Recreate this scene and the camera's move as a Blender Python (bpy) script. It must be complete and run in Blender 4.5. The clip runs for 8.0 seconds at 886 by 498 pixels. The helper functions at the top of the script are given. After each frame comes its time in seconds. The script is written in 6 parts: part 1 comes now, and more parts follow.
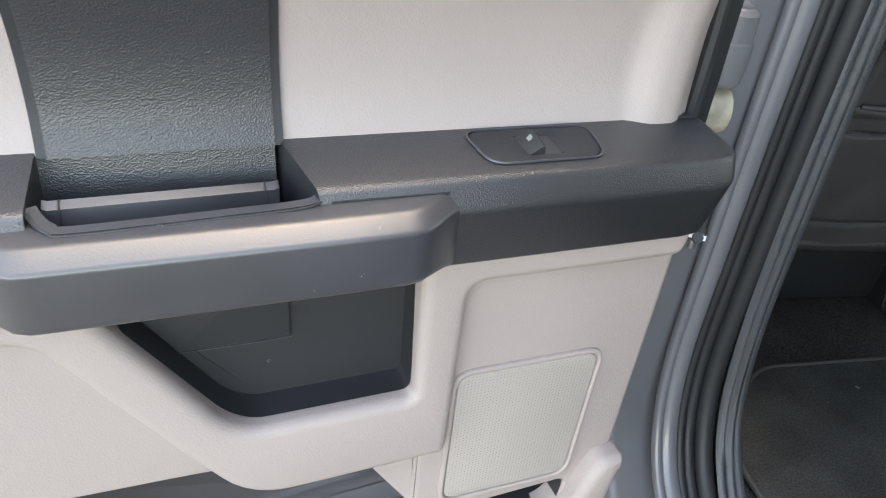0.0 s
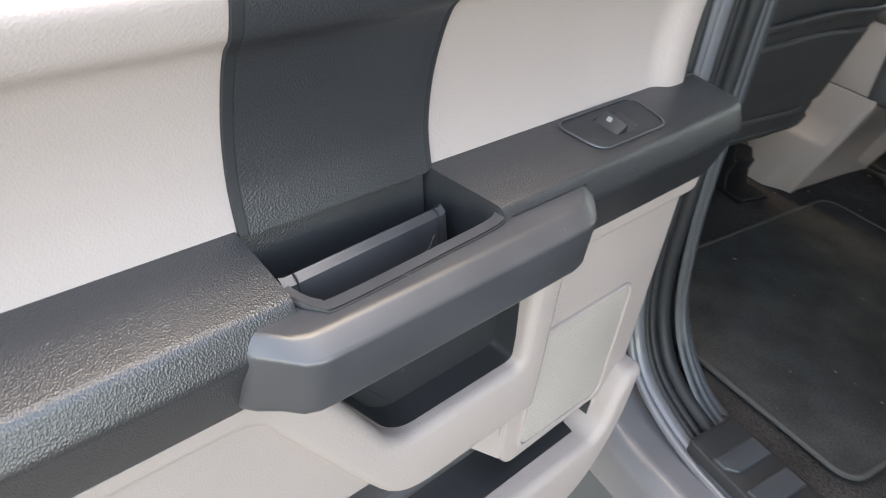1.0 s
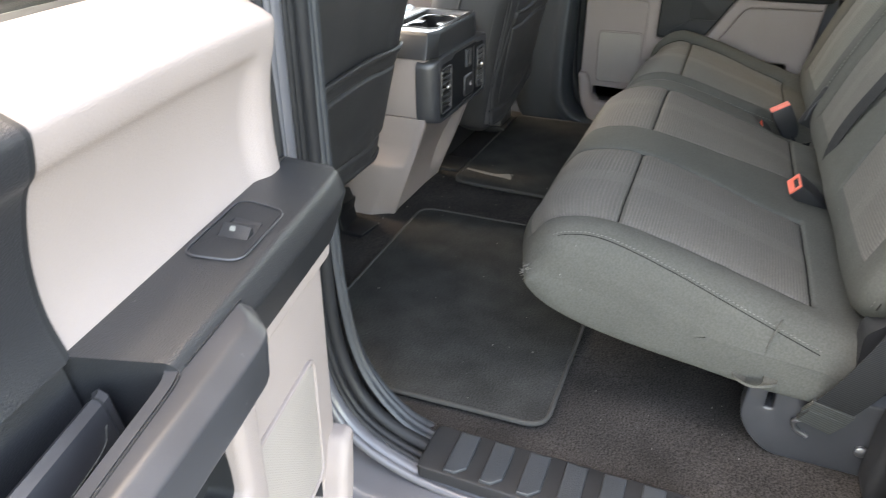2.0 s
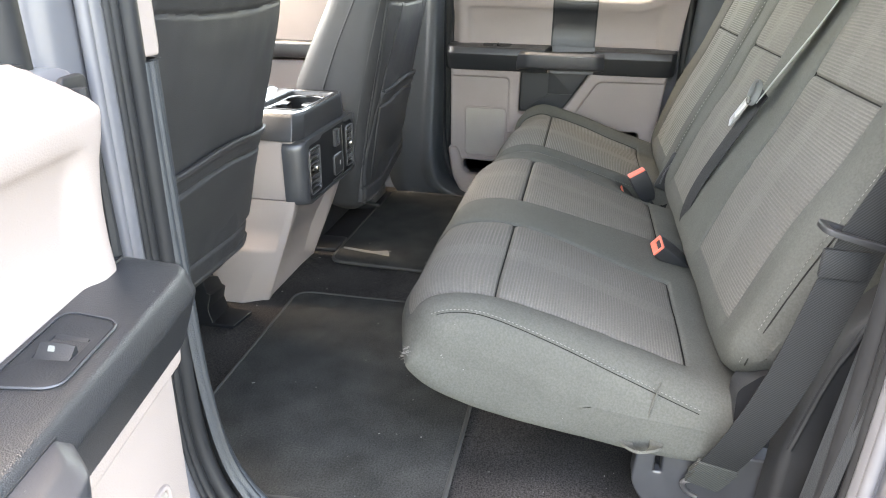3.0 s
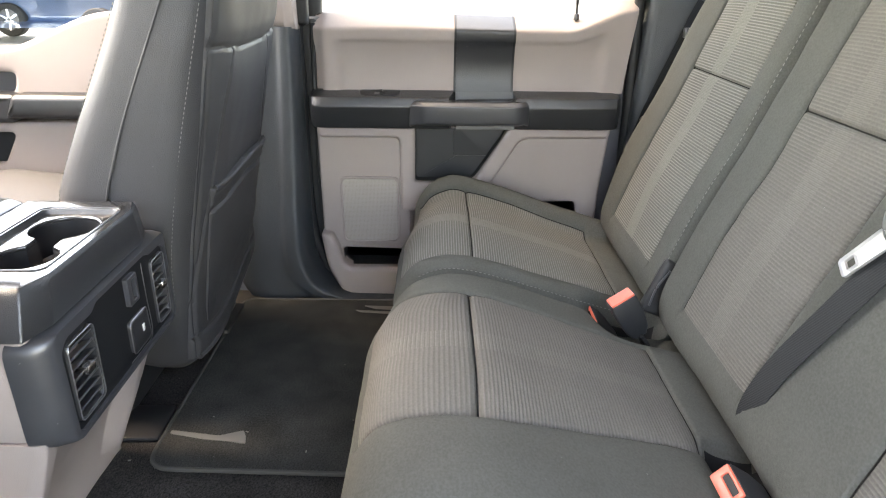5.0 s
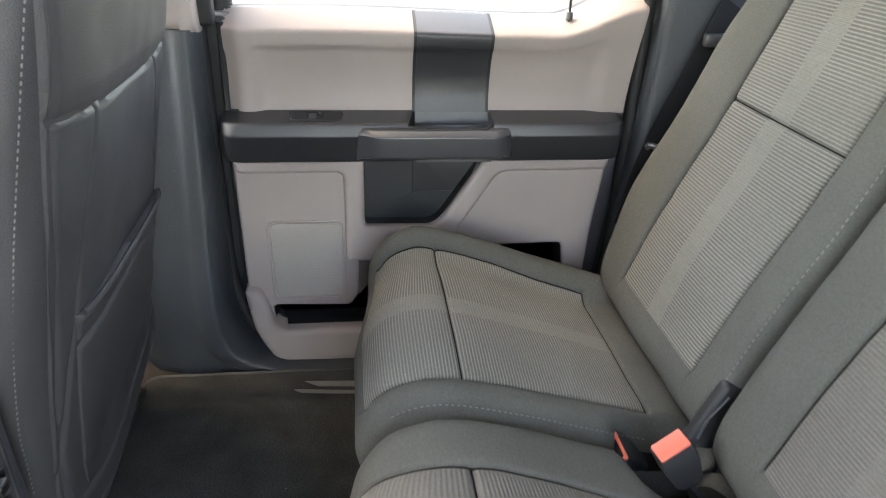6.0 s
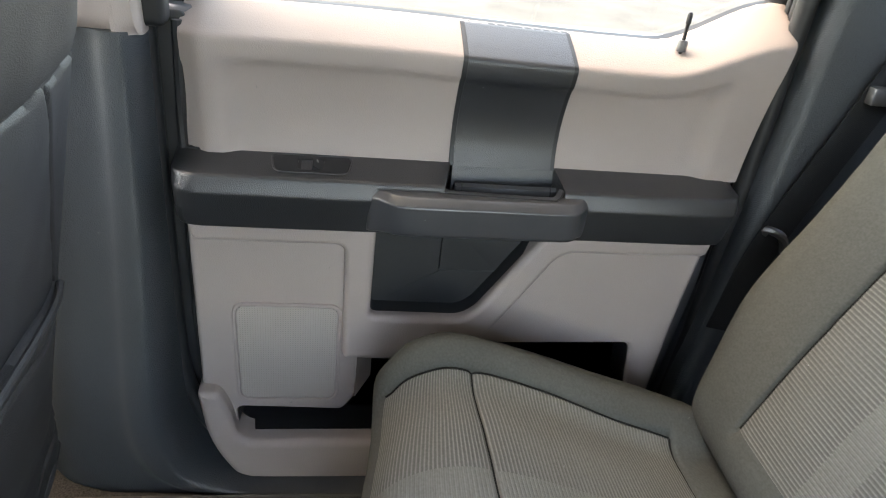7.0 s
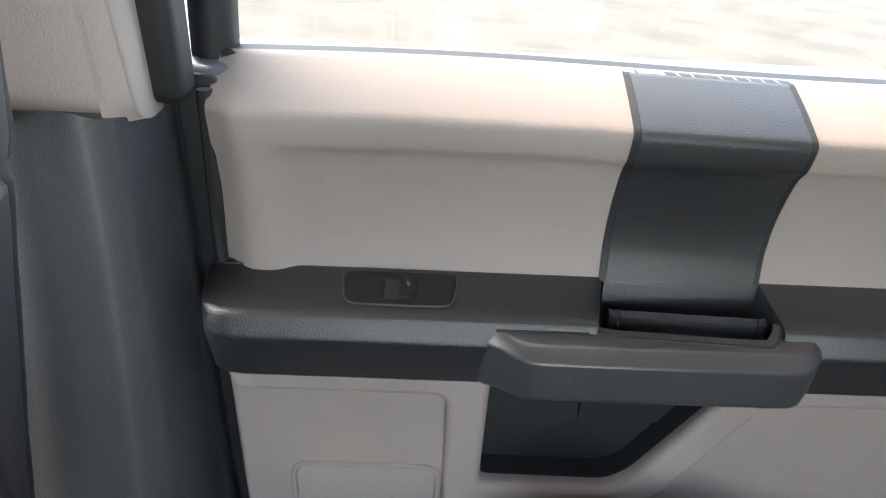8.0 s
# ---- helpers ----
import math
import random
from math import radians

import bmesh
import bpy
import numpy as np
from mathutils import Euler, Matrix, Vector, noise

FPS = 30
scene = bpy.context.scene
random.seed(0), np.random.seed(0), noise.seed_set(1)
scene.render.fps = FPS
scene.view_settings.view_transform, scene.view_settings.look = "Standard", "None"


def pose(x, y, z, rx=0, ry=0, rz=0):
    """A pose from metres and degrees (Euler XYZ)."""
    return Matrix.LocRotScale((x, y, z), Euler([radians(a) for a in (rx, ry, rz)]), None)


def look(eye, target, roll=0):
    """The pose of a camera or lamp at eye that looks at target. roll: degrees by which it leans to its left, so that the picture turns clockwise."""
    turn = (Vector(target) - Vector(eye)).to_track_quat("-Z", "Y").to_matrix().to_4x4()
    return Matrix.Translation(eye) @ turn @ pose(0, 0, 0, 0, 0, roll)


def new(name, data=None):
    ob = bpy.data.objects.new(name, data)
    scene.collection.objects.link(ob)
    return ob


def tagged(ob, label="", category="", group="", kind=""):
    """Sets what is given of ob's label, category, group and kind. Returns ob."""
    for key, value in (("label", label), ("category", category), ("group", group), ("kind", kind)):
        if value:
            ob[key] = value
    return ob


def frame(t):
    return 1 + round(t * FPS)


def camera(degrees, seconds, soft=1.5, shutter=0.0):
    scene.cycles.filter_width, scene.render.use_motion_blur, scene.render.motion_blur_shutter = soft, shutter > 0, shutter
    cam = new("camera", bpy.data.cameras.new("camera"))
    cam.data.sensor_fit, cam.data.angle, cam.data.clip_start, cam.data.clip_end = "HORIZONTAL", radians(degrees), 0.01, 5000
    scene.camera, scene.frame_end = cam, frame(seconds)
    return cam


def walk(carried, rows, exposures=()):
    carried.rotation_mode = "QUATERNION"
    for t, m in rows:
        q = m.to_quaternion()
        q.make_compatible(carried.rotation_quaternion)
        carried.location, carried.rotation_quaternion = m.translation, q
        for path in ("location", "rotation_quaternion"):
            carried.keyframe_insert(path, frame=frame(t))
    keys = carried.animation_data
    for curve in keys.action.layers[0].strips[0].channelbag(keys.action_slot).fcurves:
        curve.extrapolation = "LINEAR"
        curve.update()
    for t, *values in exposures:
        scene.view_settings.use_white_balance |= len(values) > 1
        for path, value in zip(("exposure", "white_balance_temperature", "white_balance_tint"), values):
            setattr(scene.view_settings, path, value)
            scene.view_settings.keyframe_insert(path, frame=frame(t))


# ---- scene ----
EXPO, KELVIN, TINT_SHIFT = 4.0, 10000, 10
cam = camera(66.0, 8.0, soft=1.0, shutter=0.15)
PATH = [
    (0, (-1.2901, -0.5107, 0.6980), (-0.9249, 1.1352, -0.3779), 6.17),
    (0.5, (-1.3791, -0.5029, 0.7148), (-1.0271, 1.0897, -0.4428), 6.81),
    (1, (-1.5220, -0.4383, 0.7346), (-0.6153, 0.9054, -0.4369), 5.80),
    (1.5, (-1.5598, -0.4169, 0.7536), (-0.2620, 0.5879, -0.3892), 4.25),
    (2, (-1.5253, -0.4191, 0.7611), (0.1017, 0.2218, -0.2096), 0.41),
    (2.2, (-1.5082, -0.4163, 0.7576), (0.1947, 0.1100, -0.1497), 0.80),
    (3.3, (-1.4476, -0.4253, 0.7588), (0.3761, -0.1142, -0.0011), 0.55),
    (3.5, (-1.3807, -0.4218, 0.7623), (0.4488, -0.1592, -0.0019), 0.99),
    (4, (-1.1901, -0.4367, 0.7554), (0.6413, -0.1935, -0.0107), 1.78),
    (4.5, (-0.9771, -0.3787, 0.7457), (0.8536, -0.2089, -0.0416), 1.07),
    (4.7, (-0.8880, -0.3178, 0.7565), (0.9518, -0.2478, -0.0248), 0.73),
    (5.8, (-0.5256, -0.2389, 0.8367), (1.2930, -0.4044, 0.0210), 1.68),
    (6, (-0.3868, -0.2137, 0.8571), (1.3734, -0.4631, -0.0592), 2.31),
    (6.5, (-0.1760, -0.2010, 0.8651), (1.5809, -0.5014, -0.0421), 5.83),
    (7, (0.0179, -0.1778, 0.8376), (1.7390, -0.4933, -0.1310), 7.18),
    (7.5, (0.2089, -0.1890, 0.8002), (1.9372, -0.3315, -0.1962), 5.02),
    (8, (0.3240, -0.1659, 0.8221), (2.0544, -0.2238, -0.1792), 3.34),
]
walk(cam, [(t, look(eye, target, roll)) for t, eye, target, roll in PATH],
     exposures=[(0.0, EXPO + 0.03, KELVIN, TINT_SHIFT), (1.0, EXPO - 0.10, KELVIN + 150, TINT_SHIFT), (2.0, EXPO + 0.42, KELVIN + 200, TINT_SHIFT + 1), (3.5, EXPO + 1.18, KELVIN - 100, TINT_SHIFT + 2), (4.5, EXPO + 1.17, KELVIN + 300, TINT_SHIFT + 4), (6.0, EXPO + 1.00, KELVIN - 500, TINT_SHIFT + 2), (6.5, EXPO + 1.08, KELVIN - 500, TINT_SHIFT + 1), (7.0, EXPO + 0.88, KELVIN - 600, TINT_SHIFT), (7.5, EXPO + 0.86, KELVIN - 1000, TINT_SHIFT), (8.0, EXPO + 0.85, KELVIN - 900, TINT_SHIFT)])

# world, sun
SUN_EL, SUN_AZ = 62, 12          # elevation; azimuth clockwise from the truck's front
world = bpy.data.worlds.new("sky")
scene.world = world
world.use_nodes = True
nt = world.node_tree
sky = nt.nodes.new("ShaderNodeTexSky")
sky.sky_type = "NISHITA"
sky.sun_disc = False
sky.dust_density, sky.air_density, sky.ozone_density = 1.6, 0.8, 0.4
sky.sun_elevation, sky.sun_rotation = radians(SUN_EL), radians(SUN_AZ)
nt.links.new(sky.outputs[0], nt.nodes["Background"].inputs[0])
nt.nodes["Background"].inputs[1].default_value = 0.15
sun_data = bpy.data.lights.new("sun", "SUN")
sun_data.energy, sun_data.angle, sun_data.color = 0.25, radians(60), (1.0, 0.98, 0.96)
sun = new("sun", sun_data)
ce, se = math.cos(radians(SUN_EL)), math.sin(radians(SUN_EL))
sun.matrix_world = look((9 * ce * math.sin(radians(SUN_AZ)), 9 * ce * math.cos(radians(SUN_AZ)), 9 * se), (0, 0, 0))


# ---------------------------------------------------------------- materials
def material(name, colour, rough=0.6, metal=0.0, grain=0.0, grain_size=400.0, patch=0.10, patch_size=6.0,
             kind="noise", spec=0.5, coat=0.0, specks=0.0, speck_tone=0.35, fleck=0.0):
    """Colour with a large uneven tone, fine tone and a fine relief."""
    m = bpy.data.materials.new(name)
    m.use_nodes = True
    t = m.node_tree
    b = t.nodes["Principled BSDF"]
    b.inputs["Roughness"].default_value = rough
    b.inputs["Metallic"].default_value = metal
    b.inputs["Specular IOR Level"].default_value = spec
    b.inputs["Coat Weight"].default_value = coat
    co = t.nodes.new("ShaderNodeTexCoord")
    big = t.nodes.new("ShaderNodeTexNoise")
    big.inputs["Scale"].default_value = patch_size
    big.inputs["Detail"].default_value = 5
    t.links.new(co.outputs["Object"], big.inputs["Vector"])
    ramp = t.nodes.new("ShaderNodeMapRange")
    ramp.inputs[1].default_value, ramp.inputs[2].default_value = 0.3, 0.7
    ramp.inputs[3].default_value, ramp.inputs[4].default_value = 1 - patch, 1 + patch
    t.links.new(big.outputs[0], ramp.inputs[0])
    mul = t.nodes.new("ShaderNodeMix")
    mul.data_type, mul.blend_type = "RGBA", "MULTIPLY"
    mul.inputs[0].default_value = 1
    mul.inputs[6].default_value = (*colour, 1)
    t.links.new(ramp.outputs[0], mul.inputs[7])
    t.links.new(mul.outputs[2], b.inputs["Base Color"])
    if fleck:
        fib = t.nodes.new("ShaderNodeTexNoise")
        fib.inputs["Scale"].default_value = 330
        fib.inputs["Detail"].default_value = 4
        t.links.new(co.outputs["Object"], fib.inputs["Vector"])
        fr = t.nodes.new("ShaderNodeMapRange")
        fr.inputs[1].default_value, fr.inputs[2].default_value = 0.32, 0.68
        fr.inputs[3].default_value, fr.inputs[4].default_value = 1 - fleck, 1 + fleck
        t.links.new(fib.outputs[0], fr.inputs[0])
        both = t.nodes.new("ShaderNodeMath")
        both.operation = "MULTIPLY"
        t.links.new(ramp.outputs[0], both.inputs[0])
        t.links.new(fr.outputs[0], both.inputs[1])
        t.links.new(both.outputs[0], mul.inputs[7])
    rr = t.nodes.new("ShaderNodeMapRange")
    rr.inputs[3].default_value, rr.inputs[4].default_value = max(rough - 0.08, 0.02), min(rough + 0.08, 1)
    t.links.new(big.outputs[0], rr.inputs[0])
    t.links.new(rr.outputs[0], b.inputs["Roughness"])
    if specks:
        dots = t.nodes.new("ShaderNodeTexVoronoi")
        dots.inputs["Scale"].default_value = 95
        warp = t.nodes.new("ShaderNodeTexNoise")
        warp.inputs["Scale"].default_value = 260
        where = t.nodes.new("ShaderNodeVectorMath")
        where.operation = "MULTIPLY_ADD"
        where.inputs[1].default_value = (0.012, 0.012, 0.012)
        t.links.new(co.outputs["Object"], warp.inputs["Vector"])
        t.links.new(warp.outputs["Color"], where.inputs[0])
        t.links.new(co.outputs["Object"], where.inputs[2])
        t.links.new(where.outputs[0], dots.inputs["Vector"])
        near = t.nodes.new("ShaderNodeMapRange")
        near.inputs[1].default_value, near.inputs[2].default_value = 0.10, 0.04
        t.links.new(dots.outputs["Distance"], near.inputs[0])
        pick = t.nodes.new("ShaderNodeSeparateColor")
        t.links.new(dots.outputs["Color"], pick.inputs[0])
        some = t.nodes.new("ShaderNodeMath")
        some.operation = "LESS_THAN"
        some.inputs[1].default_value = specks
        t.links.new(pick.outputs[0], some.inputs[0])
        both = t.nodes.new("ShaderNodeMath")
        both.operation = "MULTIPLY"
        t.links.new(some.outputs[0], both.inputs[0])
        t.links.new(near.outputs[0], both.inputs[1])
        dust = t.nodes.new("ShaderNodeMix")
        dust.data_type = "RGBA"
        t.links.new(both.outputs[0], dust.inputs[0])
        t.links.new(mul.outputs[2], dust.inputs[6])
        dust.inputs[7].default_value = (speck_tone, speck_tone, speck_tone * 0.97, 1)
        t.links.new(dust.outputs[2], b.inputs["Base Color"])
    if grain:
        if kind == "leather":
            fine = t.nodes.new("ShaderNodeTexVoronoi")
            fine.inputs["Scale"].default_value = grain_size
        else:
            fine = t.nodes.new("ShaderNodeTexNoise")
            fine.inputs["Scale"].default_value = grain_size
            fine.inputs["Detail"].default_value = 3
        t.links.new(co.outputs["Object"], fine.inputs["Vector"])
        bump = t.nodes.new("ShaderNodeBump")
        bump.inputs["Strength"].default_value = grain
        bump.inputs["Distance"].default_value = 0.0015
        t.links.new(fine.outputs[0], bump.inputs["Height"])
        t.links.new(bump.outputs[0], b.inputs["Normal"])
    return m


def fabric_ribs(name, colour, low=0.42, high=0.75, stripe=1.10):
    """Seat cloth with raised ribs across the seat and a lighter stripe along its middle; UVs are metres."""
    m = material(name, colour, rough=0.9, grain=0.3, grain_size=900, patch=0.05, patch_size=9, spec=0.15, fleck=0.10, specks=0.008, speck_tone=0.4)
    t = m.node_tree
    b = t.nodes["Principled BSDF"]
    uv = t.nodes.new("ShaderNodeUVMap")
    sep = t.nodes.new("ShaderNodeSeparateXYZ")
    t.links.new(uv.outputs[0], sep.inputs[0])

    def calc(op, a, bb=None, c=None):
        n = t.nodes.new("ShaderNodeMath")
        n.operation = op
        for i, v in enumerate((a, bb, c)):
            if v is None:
                continue
            if isinstance(v, (int, float)):
                n.inputs[i].default_value = v
            else:
                t.links.new(v, n.inputs[i])
        return n.outputs[0]

    wave = calc("SINE", calc("MULTIPLY", sep.outputs[1], 2 * math.pi / 0.0053))
    wave = calc("MULTIPLY_ADD", wave, 0.5, 0.5)
    mid = calc("LESS_THAN", calc("ABSOLUTE", sep.outputs[0]), 0.021)
    worn = t.nodes.new("ShaderNodeTexNoise")
    worn.inputs["Scale"].default_value = 5.5
    worn.inputs["Detail"].default_value = 3
    t.links.new(uv.outputs[0], worn.inputs["Vector"])
    keep = t.nodes.new("ShaderNodeMapRange")
    keep.inputs[1].default_value, keep.inputs[2].default_value = 0.36, 0.60
    keep.inputs[3].default_value, keep.inputs[4].default_value = low, high
    t.links.new(worn.outputs[0], keep.inputs[0])
    tone = calc("MULTIPLY_ADD", calc("SUBTRACT", calc("POWER", wave, 2.4), 0.34), keep.outputs[0], 0.96)
    fine = calc("SINE", calc("MULTIPLY", sep.outputs[1], 4 * math.pi / 0.0053))
    tone = calc("ADD", calc("MULTIPLY", tone, calc("SUBTRACT", 1.0, mid)), calc("MULTIPLY", mid, calc("MULTIPLY_ADD", fine, 0.10, stripe)))
    old = b.inputs["Base Color"].links[0].from_socket
    mul = t.nodes.new("ShaderNodeMix")
    mul.data_type, mul.blend_type = "RGBA", "MULTIPLY"
    mul.inputs[0].default_value = 1
    t.links.new(old, mul.inputs[6])
    t.links.new(tone, mul.inputs[7])
    t.links.new(mul.outputs[2], b.inputs["Base Color"])
    bump = t.nodes.new("ShaderNodeBump")
    bump.inputs["Strength"].default_value = 0.32
    bump.inputs["Distance"].default_value = 0.0016
    t.links.new(wave, bump.inputs["Height"])
    t.links.new(b.inputs["Normal"].links[0].from_socket, bump.inputs["Normal"])
    t.links.new(bump.outputs[0], b.inputs["Normal"])
    return m


def perforated(name, colour):
    """Fine round holes of a loudspeaker cover."""
    m = material(name, colour, rough=0.6, patch=0.05)
    t = m.node_tree
    b = t.nodes["Principled BSDF"]
    co = t.nodes.new("ShaderNodeTexCoord")
    v = t.nodes.new("ShaderNodeTexVoronoi")
    v.inputs["Scale"].default_value = 300
    v.inputs["Randomness"].default_value = 0.0
    t.links.new(co.outputs["Object"], v.inputs["Vector"])
    r = t.nodes.new("ShaderNodeMapRange")
    r.inputs[1].default_value, r.inputs[2].default_value = 0.30, 0.42
    r.inputs[3].default_value, r.inputs[4].default_value = 0.16, 1.0
    t.links.new(v.outputs["Distance"], r.inputs[0])
    old = b.inputs["Base Color"].links[0].from_socket
    mul = t.nodes.new("ShaderNodeMix")
    mul.data_type, mul.blend_type = "RGBA", "MULTIPLY"
    mul.inputs[0].default_value = 1
    t.links.new(old, mul.inputs[6])
    t.links.new(r.outputs[0], mul.inputs[7])
    t.links.new(mul.outputs[2], b.inputs["Base Color"])
    bump = t.nodes.new("ShaderNodeBump")
    bump.inputs["Strength"].default_value = 1.0
    bump.inputs["Distance"].default_value = 0.001
    t.links.new(r.outputs[0], bump.inputs["Height"])
    t.links.new(bump.outputs[0], b.inputs["Normal"])
    return m


def woven(name, colour):
    """Belt webbing with fine slanting weave rows."""
    m = material(name, colour, rough=0.75, grain=0.4, grain_size=900, patch=0.08, spec=0.2)
    t = m.node_tree
    b = t.nodes["Principled BSDF"]
    co = t.nodes.new("ShaderNodeTexCoord")
    w = t.nodes.new("ShaderNodeTexWave")
    w.bands_direction = "DIAGONAL"
    w.inputs["Scale"].default_value = 170
    w.inputs["Distortion"].default_value = 0.4
    t.links.new(co.outputs["Object"], w.inputs["Vector"])
    r = t.nodes.new("ShaderNodeMapRange")
    r.inputs[3].default_value, r.inputs[4].default_value = 0.65, 1.35
    t.links.new(w.outputs["Fac"], r.inputs[0])
    mul = t.nodes.new("ShaderNodeMix")
    mul.data_type, mul.blend_type = "RGBA", "MULTIPLY"
    mul.inputs[0].default_value = 1
    t.links.new(b.inputs["Base Color"].links[0].from_socket, mul.inputs[6])
    t.links.new(r.outputs[0], mul.inputs[7])
    t.links.new(mul.outputs[2], b.inputs["Base Color"])
    return m


def pane_material(name, tint):
    """Thin tinted car glass: mostly clear, with a mirror gloss that grows at a slant."""
    m = bpy.data.materials.new(name)
    m.use_nodes = True
    t = m.node_tree
    out = t.nodes["Material Output"]
    clear = t.nodes.new("ShaderNodeBsdfTransparent")
    clear.inputs[0].default_value = (*tint, 1)
    gloss = t.nodes.new("ShaderNodeBsdfGlossy")
    gloss.inputs["Roughness"].default_value = 0.02
    fres = t.nodes.new("ShaderNodeFresnel")
    fres.inputs[0].default_value = 1.5
    mix = t.nodes.new("ShaderNodeMixShader")
    t.links.new(fres.outputs[0], mix.inputs[0])
    t.links.new(clear.outputs[0], mix.inputs[1])
    t.links.new(gloss.outputs[0], mix.inputs[2])
    t.links.new(mix.outputs[0], out.inputs[0])
    return m


BEIGE = material("beige_plastic", (0.352, 0.298, 0.279), 0.58, spec=0.35, grain=0.16, grain_size=620, patch=0.04, kind="leather", specks=0.012, speck_tone=0.16)
BLACK = material("black_grained_plastic", (0.0205, 0.0220, 0.0252), 0.34, spec=1.0, grain=0.26, grain_size=900, patch=0.12, kind="leather", specks=0.05)
GREY = material("charcoal_plastic", (0.044, 0.0458, 0.0515), 0.36, spec=0.85, grain=0.08, grain_size=900, patch=0.12, patch_size=20, specks=0.035)
STRAP = material("dark_strap_vinyl", (0.0225, 0.0240, 0.0275), 0.36, spec=0.75, grain=0.22, grain_size=800, patch=0.12, kind="leather", specks=0.03)
DARK = material("matt_black_plastic", (0.018, 0.0195, 0.022), 0.55, grain=0.15, grain_size=600, patch=0.15, specks=0.02, speck_tone=0.2)
SLATE = material("slate_pillar_plastic", (0.042, 0.048, 0.0545), 0.38, grain=0.30, grain_size=600, patch=0.12, kind="leather", specks=0.03, speck_tone=0.2)
RUBBER = material("black_rubber", (0.018, 0.019, 0.021), 0.5, spec=0.35, patch=0.15, patch_size=15)
PAINT = material("grey_metallic_paint", (0.138, 0.141, 0.156), 0.36, metal=0.10, patch=0.10, coat=0.35)
CARPET = material("black_carpet", (0.041, 0.0382, 0.0370), 0.97, grain=1.0, grain_size=420, patch=0.28, patch_size=8, fleck=0.55, spec=0.1, specks=0.10, speck_tone=0.22)
MAT = material("dark_floor_mat_pile", (0.044, 0.045, 0.0435), 0.95, grain=0.9, grain_size=600, patch=0.28, patch_size=13, fleck=0.35, spec=0.1, specks=0.06, speck_tone=0.2)
PIPING = material("mat_edge_binding", (0.05, 0.05, 0.048), 0.85, patch=0.1)
CLOTH = material("grey_seat_cloth", (0.087, 0.0895, 0.0815), 0.9, grain=0.35, grain_size=900, fleck=0.12, specks=0.012, speck_tone=0.3, patch=0.10, patch_size=7, spec=0.15)
RIBS = fabric_ribs("ribbed_seat_cloth", (0.158, 0.155, 0.140))
RIBS_WORN = fabric_ribs("worn_ribbed_seat_cloth", (0.136, 0.130, 0.119), 0.07, 0.32, 1.04)
VINYL = material("dark_grey_seat_vinyl", (0.044, 0.0435, 0.0450), 0.52, grain=0.22, grain_size=700, patch=0.10, patch_size=9, spec=0.4, kind="leather", specks=0.02, speck_tone=0.2)
GRILLE = perforated("perforated_beige_cover", (0.385, 0.343, 0.312))
WEB = woven("grey_webbing", (0.025, 0.0265, 0.028))
WEB_MID = woven("mid_grey_webbing", (0.056, 0.060, 0.058))
WEB_LIGHT = material("light_grey_webbing", (0.20, 0.207, 0.195), 0.6, grain=0.5, grain_size=900, patch=0.1)
RED = material("orange_red_plastic", (0.78, 0.145, 0.095), 0.4, patch=0.05)
CHROME = material("bright_metal", (0.75, 0.75, 0.76), 0.18, metal=1.0, patch=0.04)
STEEL = material("dull_steel", (0.30, 0.30, 0.31), 0.4, metal=0.9, patch=0.2, patch_size=30)
WHITE = material("white_print", (0.8, 0.8, 0.8), 0.5, patch=0.02)
PIT = material("deep_black_liner", (0.0085, 0.0092, 0.0108), 0.5, spec=0.3, grain=0.1, grain_size=600, patch=0.15)
ALU = material("pale_metal", (0.66, 0.66, 0.65), 0.38, metal=0.7, patch=0.06)
SEALER = material("yellowed_cream_sealer", (0.40, 0.36, 0.28), 0.6, patch=0.3, patch_size=60)
SATIN = material("satin_black_plastic", (0.017, 0.018, 0.020), 0.15, spec=1.0, grain=0.03, grain_size=900, patch=0.12, specks=0.04)
# near-black tone for the shade in sewn creases
CREASE = material("dark_crease_tone", (0.020, 0.020, 0.019), 0.9, patch=0.2, patch_size=40, spec=0.1)
DENT_BLACK = material("black_dent_cloth", (0.016, 0.016, 0.017), 0.9, grain=0.3, grain_size=700, patch=0.2, spec=0.1)
THREAD = material("pale_thread", (0.165, 0.162, 0.15), 0.8, patch=0.05)
HEADLINER = material("light_grey_headliner", (0.75, 0.73, 0.70), 0.95, grain=0.3, grain_size=900, patch=0.05)
ASPHALT = material("pale_asphalt", (0.068, 0.067, 0.063), 0.95, grain=0.6, grain_size=120, patch=0.30, patch_size=1.3, specks=0.5, speck_tone=0.45)
TINT = pane_material("privacy_glass", (0.58, 0.585, 0.55))
CLEAR = pane_material("window_glass", (0.86, 0.88, 0.86))
SCREEN = pane_material("windscreen_glass", (0.95, 0.96, 0.95))


# ---------------------------------------------------------------- building blocks
def part(name, bm, mat, parent=None, label="", sharp=38):
    """Links a bmesh as one mesh object; mat may be a list of slots."""
    me = bpy.data.meshes.new(name)
    bm.normal_update()
    bm.to_mesh(me)
    bm.free()
    for m in (mat if isinstance(mat, (list, tuple)) else [mat]):
        me.materials.append(m)
    for p in me.polygons:
        p.use_smooth = True
    me.set_sharp_from_angle(angle=radians(sharp))
    ob = new(name, me)
    ob.parent = parent
    if label:
        ob["label"] = label
    return ob


def thing(name, label, category, m=None, group="", kind=""):
    ob = tagged(new(name), label, category, group, kind)
    if m is not None:
        ob.matrix_world = m
    return ob


